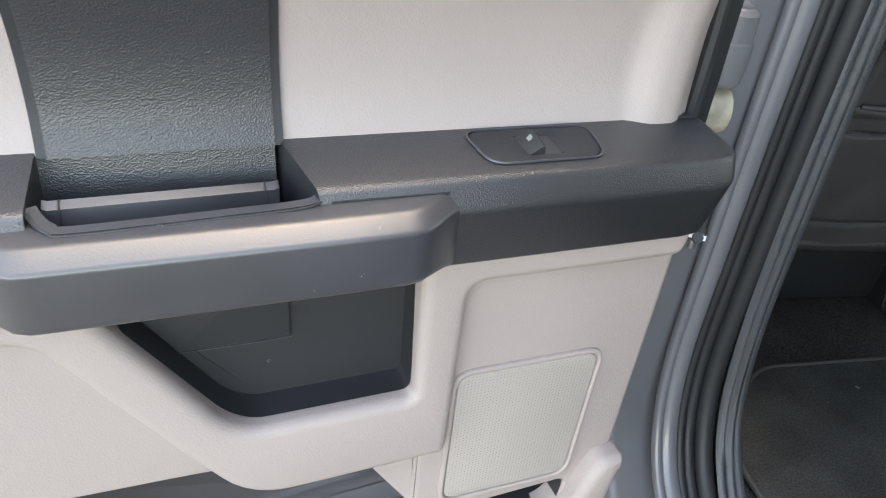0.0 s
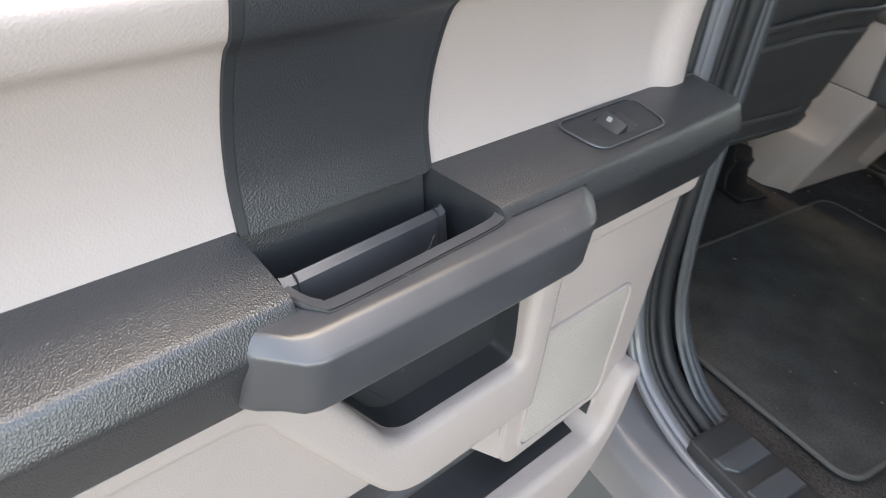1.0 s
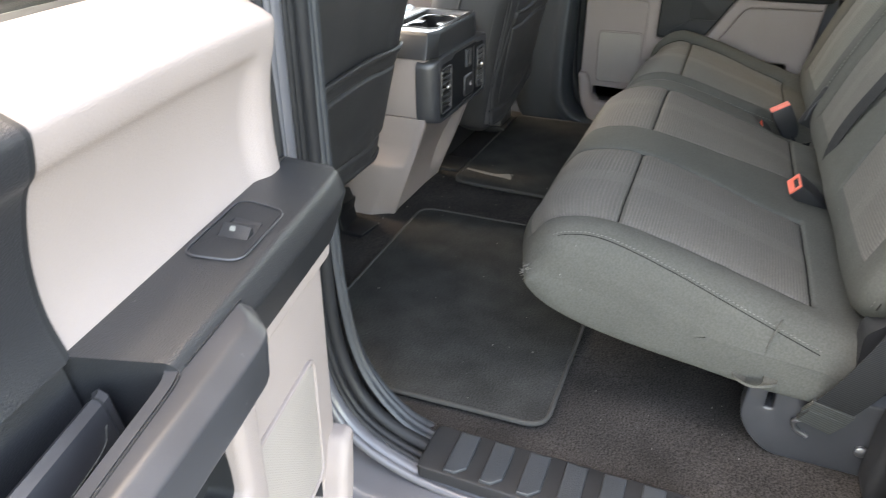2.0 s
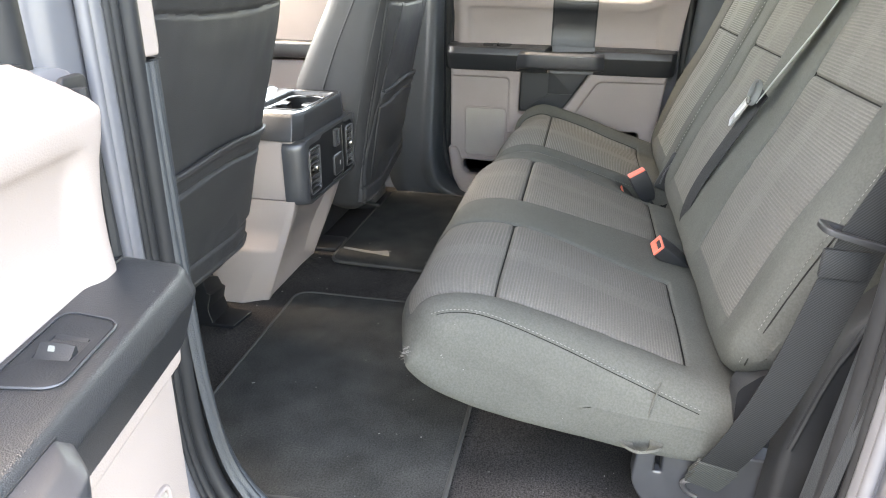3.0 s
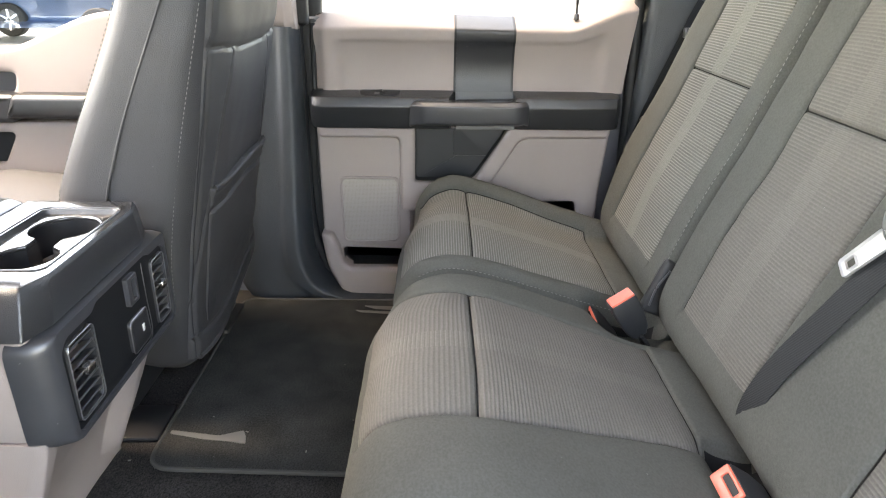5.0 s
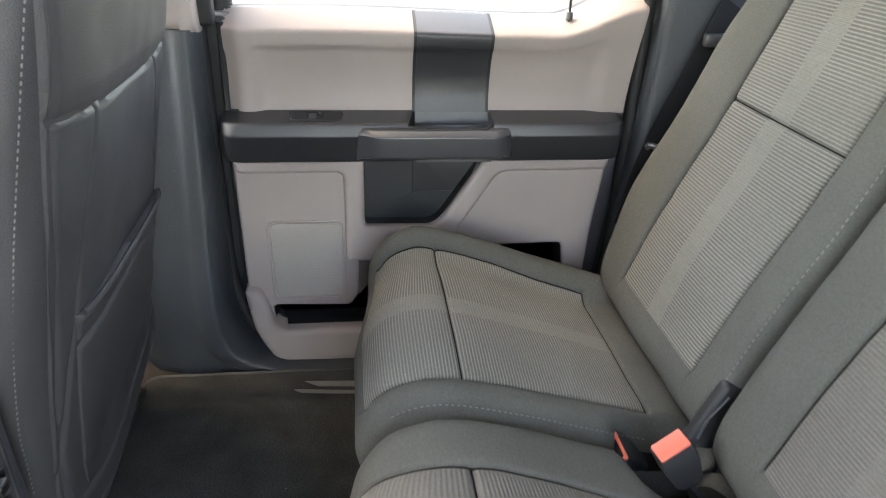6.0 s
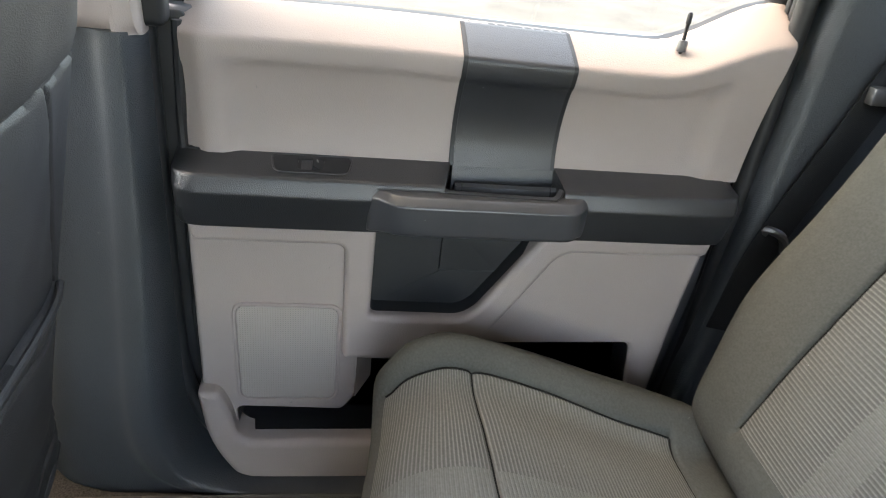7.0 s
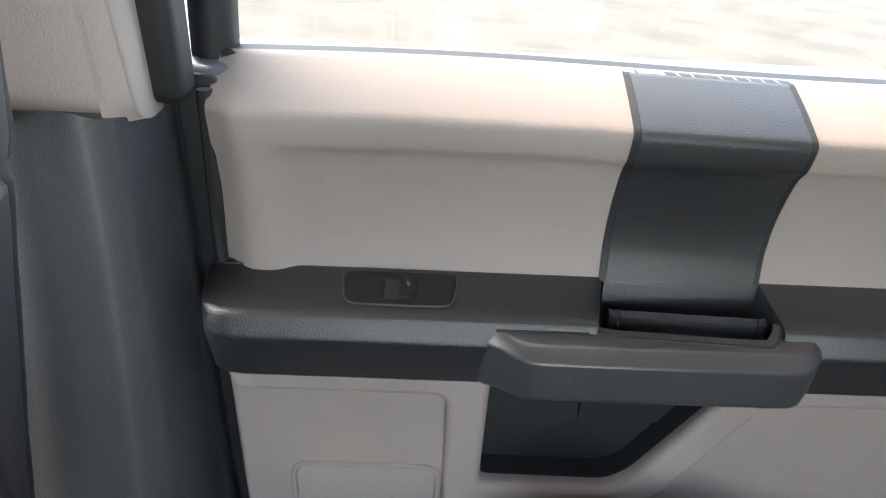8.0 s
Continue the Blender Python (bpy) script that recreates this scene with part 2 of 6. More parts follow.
def block(x0, x1, y0, y1, z0, z1, r=0.004, seg=2):
    bm = bmesh.new()
    bmesh.ops.create_cube(bm, size=1)
    for v in bm.verts:
        v.co = (x0 + (v.co.x + 0.5) * (x1 - x0), y0 + (v.co.y + 0.5) * (y1 - y0), z0 + (v.co.z + 0.5) * (z1 - z0))
    if r:
        bmesh.ops.bevel(bm, geom=bm.edges[:], offset=r, segments=seg, profile=0.5, affect="EDGES", clamp_overlap=True)
    return bm


def loft(rings, cap=True, closed=True, bm=None):
    """Skin over rings of equal length."""
    bm = bm or bmesh.new()
    vs = [[bm.verts.new(p) for p in ring] for ring in rings]
    n = len(rings[0])
    for a, b in zip(vs, vs[1:]):
        for i in range(n if closed else n - 1):
            bm.faces.new((a[i], a[(i + 1) % n], b[(i + 1) % n], b[i]))
    if cap and closed:
        bm.faces.new(vs[0][::-1])
        bm.faces.new(vs[-1])
    bmesh.ops.recalc_face_normals(bm, faces=bm.faces[:])
    return bm


def sheet(fn, nu, nv, wrap=None):
    """Grid surface fn(s, t) with s and t from 0 to 1."""
    bm = bmesh.new()
    vs = [[bm.verts.new(fn(i / nu, j / nv)) for j in range(nv + 1)] for i in range(nu + 1)]
    for i in range(nu):
        for j in range(nv):
            bm.faces.new((vs[i][j], vs[i + 1][j], vs[i + 1][j + 1], vs[i][j + 1]))
    return bm


def skirt(bm, shift):
    """Gives an open sheet a wall round its edge, by the vector shift."""
    edges = [e for e in bm.edges if e.is_boundary]
    made = bmesh.ops.extrude_edge_only(bm, edges=edges)["geom"]
    for v in made:
        if isinstance(v, bmesh.types.BMVert):
            v.co += Vector(shift)
    bmesh.ops.recalc_face_normals(bm, faces=bm.faces[:])
    return bm


def rounded(points, radii, seg=5):
    """A closed outline with its corners rounded."""
    if isinstance(radii, (int, float)):
        radii = [radii] * len(points)
    out = []
    n = len(points)
    for i, p in enumerate(points):
        p = Vector(p)
        a, b = Vector(points[i - 1]) - p, Vector(points[(i + 1) % n]) - p
        r = min(radii[i], 0.48 * a.length, 0.48 * b.length)
        if r < 1e-5:
            out.append(p)
            continue
        s, e = p + a.normalized() * r, p + b.normalized() * r
        for k in range(seg + 1):
            w = k / seg
            out.append((1 - w) ** 2 * s + 2 * w * (1 - w) * p + w * w * e)
    return out


def offset(loop, r):
    """Moves a closed 2D outline to its inside by r (outside if negative)."""
    n = len(loop)
    area = sum(loop[i - 1].x * loop[i].y - loop[i].x * loop[i - 1].y for i in range(n))
    side = 1 if area > 0 else -1
    out = []
    for i in range(n):
        a = (loop[i] - loop[i - 1])
        b = (loop[(i + 1) % n] - loop[i])
        a, b = a.normalized() if a.length > 1e-9 else b.normalized(), b.normalized() if b.length > 1e-9 else a.normalized()
        na, nb = Vector((-a.y, a.x)), Vector((-b.y, b.x))
        m = na + nb
        m = m / max(m.dot(na), 0.5) if m.length > 1e-6 else na
        out.append(loop[i] + side * r * m)
    return out


def plate(outer, holes=(), top=0.0, deep=0.03, edge=0.005, seg=3, place=lambda a, h, b: (a, h, b)):
    """A flat piece with a rounded rim and real holes. Outlines are 2D; top is its face's height h, deep its thickness."""
    bm = bmesh.new()
    fill = []
    for k, loop in enumerate([outer, *holes]):
        way = 1 if k == 0 else -1
        rings = [[(p.x, top - deep, p.y) for p in loop]]
        for s in range(seg + 1):
            a = s / seg * math.pi / 2
            moved = offset(loop, way * edge * (1 - math.cos(a)))
            rings.append([(p.x, top - edge * (1 - math.sin(a)), p.y) for p in moved])
        vs = [[bm.verts.new(p) for p in ring] for ring in rings]
        n = len(loop)
        for a, b in zip(vs, vs[1:]):
            for i in range(n):
                bm.faces.new((a[i], a[(i + 1) % n], b[(i + 1) % n], b[i]))
        fill += [bm.edges.get((vs[-1][i], vs[-1][(i + 1) % n])) for i in range(n)]
    bmesh.ops.triangle_fill(bm, use_beauty=True, use_dissolve=False, edges=fill, normal=(0, 1, 0))
    for v in bm.verts:
        v.co = place(*v.co)
    bmesh.ops.recalc_face_normals(bm, faces=bm.faces[:])
    return bm


def spline(points, n):
    """n + 1 points along a smooth line through the given ones, at even lengths."""
    P = [Vector(p) for p in points]
    P = [2 * P[0] - P[1], *P, 2 * P[-1] - P[-2]]
    fine = []
    for i in range(1, len(P) - 2):
        for k in range(24):
            w = k / 24
            a, b, c, d = P[i - 1:i + 3]
            fine.append(0.5 * (2 * b + (c - a) * w + (2 * a - 5 * b + 4 * c - d) * w * w + (3 * b - a - 3 * c + d) * w ** 3))
    fine.append(P[-2])
    run = [0.0]
    for a, b in zip(fine, fine[1:]):
        run.append(run[-1] + (b - a).length)
    out, j = [], 0
    for k in range(n + 1):
        want = run[-1] * k / n
        while j < len(run) - 2 and run[j + 1] < want:
            j += 1
        w = (want - run[j]) / max(run[j + 1] - run[j], 1e-9)
        out.append(fine[j].lerp(fine[j + 1], min(max(w, 0), 1)))
    return out


def even(points, step=0.004):
    """Closes an outline and spaces its points evenly."""
    out = []
    loop = [Vector(p) for p in points]
    for a, b in zip(loop, loop[1:] + loop[:1]):
        k = max(1, int((b - a).length / step))
        out += [a.lerp(b, i / k) for i in range(k)]
    return out + out[:1]


def tube(points, r, n=40, around=10, flat=None, up=(0, 0, 1), bm=None):
    """A rod along a smooth line; flat=(w, h) makes it a strap of that width and thickness, h along up."""
    line = spline(points, n)
    rings = []
    for i, p in enumerate(line):
        t = (line[min(i + 1, n)] - line[max(i - 1, 0)]).normalized()
        side = t.cross(Vector(up))
        side = side.normalized() if side.length > 1e-6 else Vector((1, 0, 0))
        high = side.cross(t)
        ring = []
        if flat:
            w, h = flat[0] / 2, flat[1] / 2
            for a, b in ((-w, -h), (w, -h), (w, h), (-w, h)):
                ring.append(p + side * a + high * b)
        else:
            for k in range(around):
                a = 2 * math.pi * k / around
                ring.append(p + side * (r * math.cos(a)) + high * (r * math.sin(a)))
        rings.append(ring)
    return loft(rings, bm=bm)


def ss(a, b, x):
    w = min(max((x - a) / (b - a), 0), 1)
    return w * w * (3 - 2 * w)


def lerp_table(table, x):
    """Straight lines between rows (x, value...)."""
    if x <= table[0][0]:
        return table[0][1:]
    for a, b in zip(table, table[1:]):
        if x <= b[0]:
            w = (x - a[0]) / (b[0] - a[0])
            return tuple(p + (q - p) * w for p, q in zip(a[1:], b[1:]))
    return table[-1][1:]


# ---------------------------------------------------------------- setting
ground = part("ground", sheet(lambda s, t: (-400 + 800 * s, -400 + 800 * t, -0.74), 8, 8), ASPHALT)
tagged(ground, "worn sunlit grey asphalt lot", "ground", kind="structure")


def carpet_z(x, y):
    return 0.004 * noise.noise((x * 5, y * 5, 0)) + 0.0015 * noise.noise((x * 22, y * 22, 3))


floor = part("floor", skirt(sheet(lambda s, t: (-0.80 + 1.6 * s, -1.05 + 2.5 * t, carpet_z(-0.80 + 1.6 * s, -1.05 + 2.5 * t)), 70, 100), (0, 0, -0.03)), CARPET)
tagged(floor, "black looped carpet over the cab floor", "carpet", kind="structure")

REAR_OPENING = rounded([(0.05, 1.26), (0.05, -0.022), (-0.745, -0.022), (-0.745, 1.26)], [0.08, 0.16, 0.16, 0.10], 8)
FRONT_OPENING = rounded([(1.28, 0.62), (1.28, -0.022), (0.25, -0.022), (0.25, 1.26), (0.72, 1.26)], [0.05, 0.16, 0.10, 0.08, 0.2], 8)
SIDE = rounded([(1.75, 0.60), (1.75, -0.135), (-1.30, -0.135), (-1.30, 1.35), (0.80, 1.35), (1.34, 0.70)], [0.1, 0.05, 0.05, 0.1, 0.2, 0.1], 4)


def body_side(s, name):
    shell = plate(SIDE, [REAR_OPENING, FRONT_OPENING], top=0.95, deep=0.088, edge=0.03, seg=6, place=lambda a, h, b: (s * (h - 0.03 * ss(0.55, 1.2, b)), a, b))
    ob = part(name, shell, PAINT)
    return tagged(ob, "grey metallic painted cab side with door openings", "car body", kind="structure")


wall_left = body_side(-1, "wall_left")
wall_right = body_side(1, "wall_right")

roof = part("ceiling", block(-0.90, 0.90, -1.30, 0.80, 1.29, 1.37, 0.03, 3), HEADLINER)
tagged(roof, "pale grey cloth headliner of the cab roof", "ceiling", kind="structure")
back_wall = part("wall_back", plate(rounded([(-0.92, -0.3), (0.92, -0.3), (0.88, 1.33), (-0.88, 1.33)], 0.05), [rounded([(-0.74, 0.84), (0.74, 0.84), (0.66, 1.22), (-0.66, 1.22)], 0.08)], top=-1.2, deep=0.08, edge=0.01, place=lambda a, h, b: (a, h, b)), DARK)
tagged(back_wall, "dark trimmed rear cab wall with a window", "wall", kind="structure")
dash = part("dashboard", loft([[(x, 1.15 + 0.25 * math.cos(a), 0.45 + 0.22 * math.sin(a)) for a in [k * math.pi / 8 for k in range(16)]] for x in (-0.84, 0, 0.84)]), DARK)
tagged(dash, "black dashboard across the front of the cab", "dashboard", kind="structure")
shield = part("window_front", loft([[(x, y, z) for x in (-0.84, 0.84) for y, z in ((0.80, 1.335), (1.35, 0.69))][:2] + [(0.84, 1.35, 0.69), (0.84, 0.80, 1.335)], [(-0.84, 0.805, 1.340), (-0.84, 1.355, 0.695), (0.84, 1.355, 0.695), (0.84, 0.805, 1.340)]]), SCREEN, sharp=20)
tagged(shield, "clear sloping windscreen glass over the dashboard", "windscreen", kind="structure")
firewall = part("wall_front", block(-0.84, 0.84, 1.40, 1.50, -0.3, 0.62, 0.01), DARK)
tagged(firewall, "dark panel closing the front of the cab", "wall", kind="structure")


def pillar_trim(s, name):
    """Slate plastic foot of the middle pillar with a soft ridge, sweeping on along the sill, and its pale upper half."""
    if s > 0:
        inner = spline([(0.030, 0.655, 0), (0.031, 0.42, 0), (0.032, 0.23, 0), (0.028, 0.12, 0), (0.006, 0.055, 0), (-0.050, 0.022, 0), (-0.15, 0.012, 0), (-0.735, 0.010, 0)], 90)
        outer = spline([(0.165, 0.655, 0), (0.185, 0.42, 0), (0.205, 0.23, 0), (0.215, 0.07, 0), (0.15, -0.022, 0), (-0.05, -0.034, 0), (-0.735, -0.034, 0)], 90)
        face = spline([(-0.03, 0.085, 0), (0.0, 0.050, 0), (0.045, 0.022, 0), (0.095, 0.0055, 0), (0.135, 0.0, 0), (0.20, 0.0, 0), (0.28, 0.003, 0), (0.38, 0.010, 0), (0.60, 0.014, 0), (0.80, 0.018, 0), (1.0, 0.034, 0)], 60)

        def skin(a, b):
            p, q = inner[min(int(a * 90 + 0.5), 90)], outer[min(int(a * 90 + 0.5), 90)]
            f = face[min(int(b * 60 + 0.5), 60)]
            c = p.lerp(q, f.x)
            return (0.736 + f.y + 0.032 * ss(0.05, 0.6, c.y), c.x, c.y)

        ob = part(name, skirt(sheet(skin, 90, 60), (0.03, 0, 0)), SLATE, sharp=60)
    else:
        inner = spline([(0.030, 0.655, 0), (0.027, 0.42, 0), (0.020, 0.23, 0), (-0.006, 0.105, 0), (-0.070, 0.024, 0), (-0.15, -0.006, 0), (-0.26, -0.022, 0), (-0.735, -0.026, 0)], 110)
        outer = spline([(0.165, 0.655, 0), (0.185, 0.42, 0), (0.205, 0.23, 0), (0.205, 0.07, 0), (0.10, -0.025, 0), (-0.04, -0.045, 0), (-0.16, -0.058, 0), (-0.735, -0.060, 0)], 110)
        steps = [(-0.01, 0.046), (-0.03, 0.043), (-0.04, 0.040), (-0.03, 0.037), (0.0, 0.035), (0.005, 0.031), (-0.015, 0.028), (-0.025, 0.025), (-0.01, 0.022), (0.04, 0.020), (0.05, 0.016), (0.03, 0.013), (0.03, 0.008), (0.06, 0.004), (0.12, 0.001), (0.20, 0.0), (0.45, 0.004), (0.75, 0.008), (1.0, 0.012)]
        face = spline([(a, b, 0) for a, b in steps], 110)

        def skin(a, b):
            p, q = inner[min(int(a * 110 + 0.5), 110)], outer[min(int(a * 110 + 0.5), 110)]
            f = face[min(int(b * 110 + 0.5), 110)]
            c = p + (q - p) * f.x
            return (-(0.774 + f.y + 0.004 * ss(0.05, 0.6, c.y)), c.x, c.y)

        ob = part(name, skirt(sheet(skin, 110, 110), (0.006, 0, 0)), SLATE, sharp=60)
    tagged(ob, "slate grey grained plastic pillar trim curving into the sill", "pillar trim", kind="structure")
    part("upper_trim", plate(rounded([(0.155, 0.648 if s > 0 else 0.659), (0.030, 0.648 if s > 0 else 0.659), (0.050, 1.285), (0.15, 1.285)], 0.003), [], top=-0.772 if s > 0 else -0.782, deep=0.08 if s > 0 else 0.034, edge=0.026 if s > 0 else 0.010, seg=6,
                             place=lambda a, h, b: (s * (-h - 0.03 * ss(0.66, 1.25, b)), a, b)), BEIGE, ob, "pale beige upper pillar cover")
    return ob


pillar_trim(1, "pillar_trim")
pillar_trim(-1, "pillar_trim")


def seal(s, x, grow, r, name, label, stop=1.0):
    line = [(s * x, 0.038 + grow, 1.22), (s * x, 0.038 + grow, 0.7), (s * x, 0.036 + grow, 0.35), (s * x, 0.028 + grow, 0.16), (s * x, -0.012 + grow * 0.8, 0.055 - grow * 0.5), (s * x, -0.085, 0.010 - grow),
            (s * x, -0.20, 0.002 - grow), (s * x, -0.45, 0.002 - grow), (s * x, -0.62, 0.006 - grow), (s * x, -0.70, 0.06), (s * x, -0.728 - grow, 0.20), (s * x, -0.733 - grow, 0.6), (s * x, -0.735 - grow, 1.22)]
    if s < 0:
        line = [(x, y, z - 0.020 * ss(-0.05, -0.15, y) * (1 - ss(0.05, 0.15, z))) for x, y, z in line]
    return tagged(part(name, tube(line, r, n=150, around=10, up=(1, 0, 0)), RUBBER), label, "door seal", kind="structure")


for s in (-1, 1):
    seal(s, 0.824, 0.0, 0.0125, "door_seal", "black rubber door seal round the opening")
    seal(s, 0.8435, 0.002, 0.0075, "door_seal", "black rubber bead beside the door seal")
    seal(s, 0.8555, 0.0, 0.0055, "door_seal", "black rubber lip round the door opening")
post = part("door_seal", block(0.800, 0.838, 0.010, 0.062, 0.655, 1.27, 0.010, 4), RUBBER)
tagged(post, "black rubber post between pillar trim and window", "door seal", kind="structure")
flange = seal(-1, 0.884, 0.003, 0.0065, "jamb_flange", "painted fold along the door jamb")
flange.data.materials[0] = PAINT
flange = seal(-1, 0.868, 0.010, 0.014, "jamb_flange", "painted jamb edge beside the rubber lip")
flange.data.materials[0] = PAINT


# ---------------------------------------------------------------- rear doors
HX, HY, OPEN = 0.933, 0.0865, -79.5
PANEL_X = 0.83


def rear_door(side, angle, label):
    """Door with its trim. Trim places are (u, d, z): u from the front end to the rear, d into the cab, z up."""
    root = thing("rear_door", label, "car door", pose(side * HX, HY, 0, 0, 0, angle), group="rear doors")

    def add(name, bm, mat, parent=None, label="", sharp=38):
        for v in bm.verts:
            u, d, z = v.co
            v.co = (side * (PANEL_X - d - HX), -u - HY, z)
        if side > 0:
            bmesh.ops.reverse_faces(bm, faces=bm.faces[:])
        return part(name, bm, mat, parent or root, label, sharp)

    # steel shell, window frame, pane
    add("door_shell", plate(rounded([(-0.035, 0.672), (-0.035, 0.16), (0.02, -0.06), (0.68, -0.06), (0.735, 0.16), (0.748, 0.672)], [0.01, 0.1, 0.12, 0.12, 0.1, 0.01], 6), [], top=-0.015, deep=0.095, edge=0.012), PAINT, None, "grey painted steel door shell")
    frame_line = [(-0.012, -0.06, 0.64), (-0.005, -0.06, 0.80), (0.01, -0.065, 1.16), (0.06, -0.07, 1.235), (0.35, -0.07, 1.24), (0.66, -0.07, 1.235), (0.715, -0.07, 1.17), (0.735, -0.065, 0.88), (0.742, -0.06, 0.70)]
    wf = add("window_frame", tube(frame_line, 0.02, n=80, around=10, up=(0, 1, 0)), RUBBER, None, "black window frame")
    add("pane", plate(rounded([(-0.01, 0.62), (0.01, 1.23), (0.70, 1.23), (0.74, 0.66)], 0.02), [], top=-0.062, deep=0.004, edge=0.001, seg=1), TINT, wf, "tinted window pane").visible_shadow = False

    def ztop(u):
        return 0.679 + 0.054 * ss(0.57, 0.725, u) + 0.003 * math.sin(u * 9)

    add("belt_seal", loft([[(u, -0.056, ztop(u) - 0.014), (u, -0.037, ztop(u) - 0.014), (u, -0.038, ztop(u) - 0.0012), (u, -0.058, ztop(u) + 0.0015)] for u in [0.0 + 0.73 * k / 40 for k in range(41)]]), RUBBER, None, "black rubber wiper along the window")

    # upper cover
    HOLLOW = [(0.0, 0.010), (0.08, 0.006), (0.17, 0.003), (0.28, 0.0025), (0.38, 0.004), (0.48, 0.0075), (0.58, 0.0125), (0.645, 0.0175), (0.675, 0.0222), (0.71, 0.0250), (0.77, 0.0272), (0.815, 0.0278), (0.84, 0.0250), (0.88, 0.0125), (0.92, -0.0015), (0.96, -0.017), (1.0, -0.034)]
    MARGIN = [(0.0, 0.018), (0.17, 0.016), (0.38, 0.0165), (0.56, 0.020), (0.67, 0.0245), (0.77, 0.0275), (0.815, 0.0280), (0.84, 0.0250), (0.88, 0.0125), (0.92, -0.0015), (0.96, -0.017), (1.0, -0.034)]
    fine = [spline([(f * 0.18, d, 0) for f, d in table], 60) for table in (HOLLOW, MARGIN)]

    def upper(u, t, lift=0.0):
        p, q = (line[min(int(t * 60 + 0.5), 60)] for line in fine)
        inside = ss(0.040, 0.064, u) * (1 - ss(0.640, 0.672, u))
        w = p * inside + q * (1 - inside)
        d = w.y - 0.018 * (1 - ss(-0.006, 0.026, u)) - 0.010 * ss(0.722, 0.738, u)
        return (u, d + lift, 0.511 + (ztop(u) - 0.511) * min(w.x / 0.18, 1.0))

    add("upper_panel", skirt(sheet(lambda s, t: upper(-0.002 + s * (0.714 + 0.025 * t), t), 110, 60), (0, -0.02, 0)), BEIGE, None, "beige grained upper cover")
    strap = add("strap", skirt(sheet(lambda s, t: upper(0.318 + 0.139 * s, t, 0.0030), 12, 60), (0, -0.012, 0)), DARK, None, "dark grey strap over the upper cover")
    add("strap_inlay", skirt(sheet(lambda s, t: upper(0.3235 + 0.128 * s, t, 0.0042), 16, 60), (0, -0.004, 0)), STRAP, strap, "black grained vinyl inlay")

    add("cover_seam", tube([(u, 0.0035 + 0.0075 * (1 - ss(0.04, 0.064, u) * (1 - ss(0.640, 0.672, u))), 0.5135) for u in [-0.002 + 0.711 * k / 30 for k in range(31)]], 0.0016, n=90, around=6), RUBBER, None, "black seam under the upper cover")
    # armrest band
    band = rounded([(0.000, 0.5145), (0.0066, 0.5135), (0.070, 0.5065), (0.0785, 0.486), (0.0605, 0.434), (0.052, 0.432), (0.0, 0.432)], [0, 0.002, 0.005, 0.004, 0.003, 0.002, 0], 4)

    def ring(u, k, dz=0.0, low=1.0):
        return [(u, p.x * k, 0.474 + (p.y - 0.474) * low + dz) for p in band]

    add("armrest_front", loft([ring(-0.016, 0.30, 0, 0.75), ring(-0.013, 0.62, 0, 0.90), ring(-0.006, 0.86, 0, 0.97), ring(0.004, 0.96), ring(0.02, 1.0), ring(0.30, 1.0), [(0.3225 - 0.22 * p.x, p.x, p.y) for p in band]]), BLACK, None, "black grained armrest")
    add("armrest_rear", loft([ring(0.458, 0.985), ring(0.462, 1.0), ring(0.66, 1.0), ring(0.69, 0.94), ring(0.702, 0.75, 0, 0.95), ring(0.709, 0.42, 0, 0.85)]), BLACK, None, "black grained armrest")
    def lean(u):
        return -0.006 + 0.014 * (u - 0.325) / 0.128

    add("handle_cup", loft([[(u, 0.009, 0.512), (u, 0.004, 0.512), (u, 0.004, 0.434), (u, 0.066, 0.434), (u, 0.066, 0.446), (u, 0.020, 0.446)] for u in (0.3235, 0.4585)]), BLACK, None, "black handle recess")
    lever = add("release_handle", loft([[(u, d + k * 0.002 + lean(u), z + 0.4 * lean(u)) for i, (d, z) in enumerate(((0.026, 0.448), (0.028, 0.482), (0.032, 0.4945), (0.037, 0.4985), (0.0425, 0.4955), (0.0475, 0.472), (0.050, 0.448)))] for u, k in ((0.325, 0), (0.328, 1), (0.450, 1), (0.453, 0))]), GREY, None, "dark grey release handle")
    # line on the lever in a lighter tone, its glint put into colour
    add("lever_line", tube([(u, d + lean(u), z + 0.4 * lean(u)) for u, d, z in [(0.3385, 0.0472, 0.4845), (0.354, 0.0494, 0.475), (0.424, 0.0494, 0.475), (0.4395, 0.0472, 0.4845)]], 0.0005, n=40, around=6, up=(0, 1, 0)), WEB_MID, lever)

    for u in (0.3335, 0.4445):
        add("lever_joint", tube([(u, d + lean(u) + 0.0022, z + 0.4 * lean(u)) for d, z in ((0.032, 0.4945), (0.037, 0.4985), (0.0425, 0.4955), (0.0475, 0.472))], 0.0006, n=16, around=5, up=(1, 0, 0)), DARK, lever)

    # pull grip
    def grip_ring(u, front, back, top=0.4985, low=0.453):
        q = rounded([(back, top), (max(front - 0.0136, back + 0.002), top + 0.0015), (front, top - 0.0065), (front - 0.003, low), (front - 0.016, low - 0.007), (back, low - 0.008)], [0.001, 0.003, 0.0025, 0.005, 0.008, 0.001], 4)
        return [(u, p.x, p.y) for p in q]

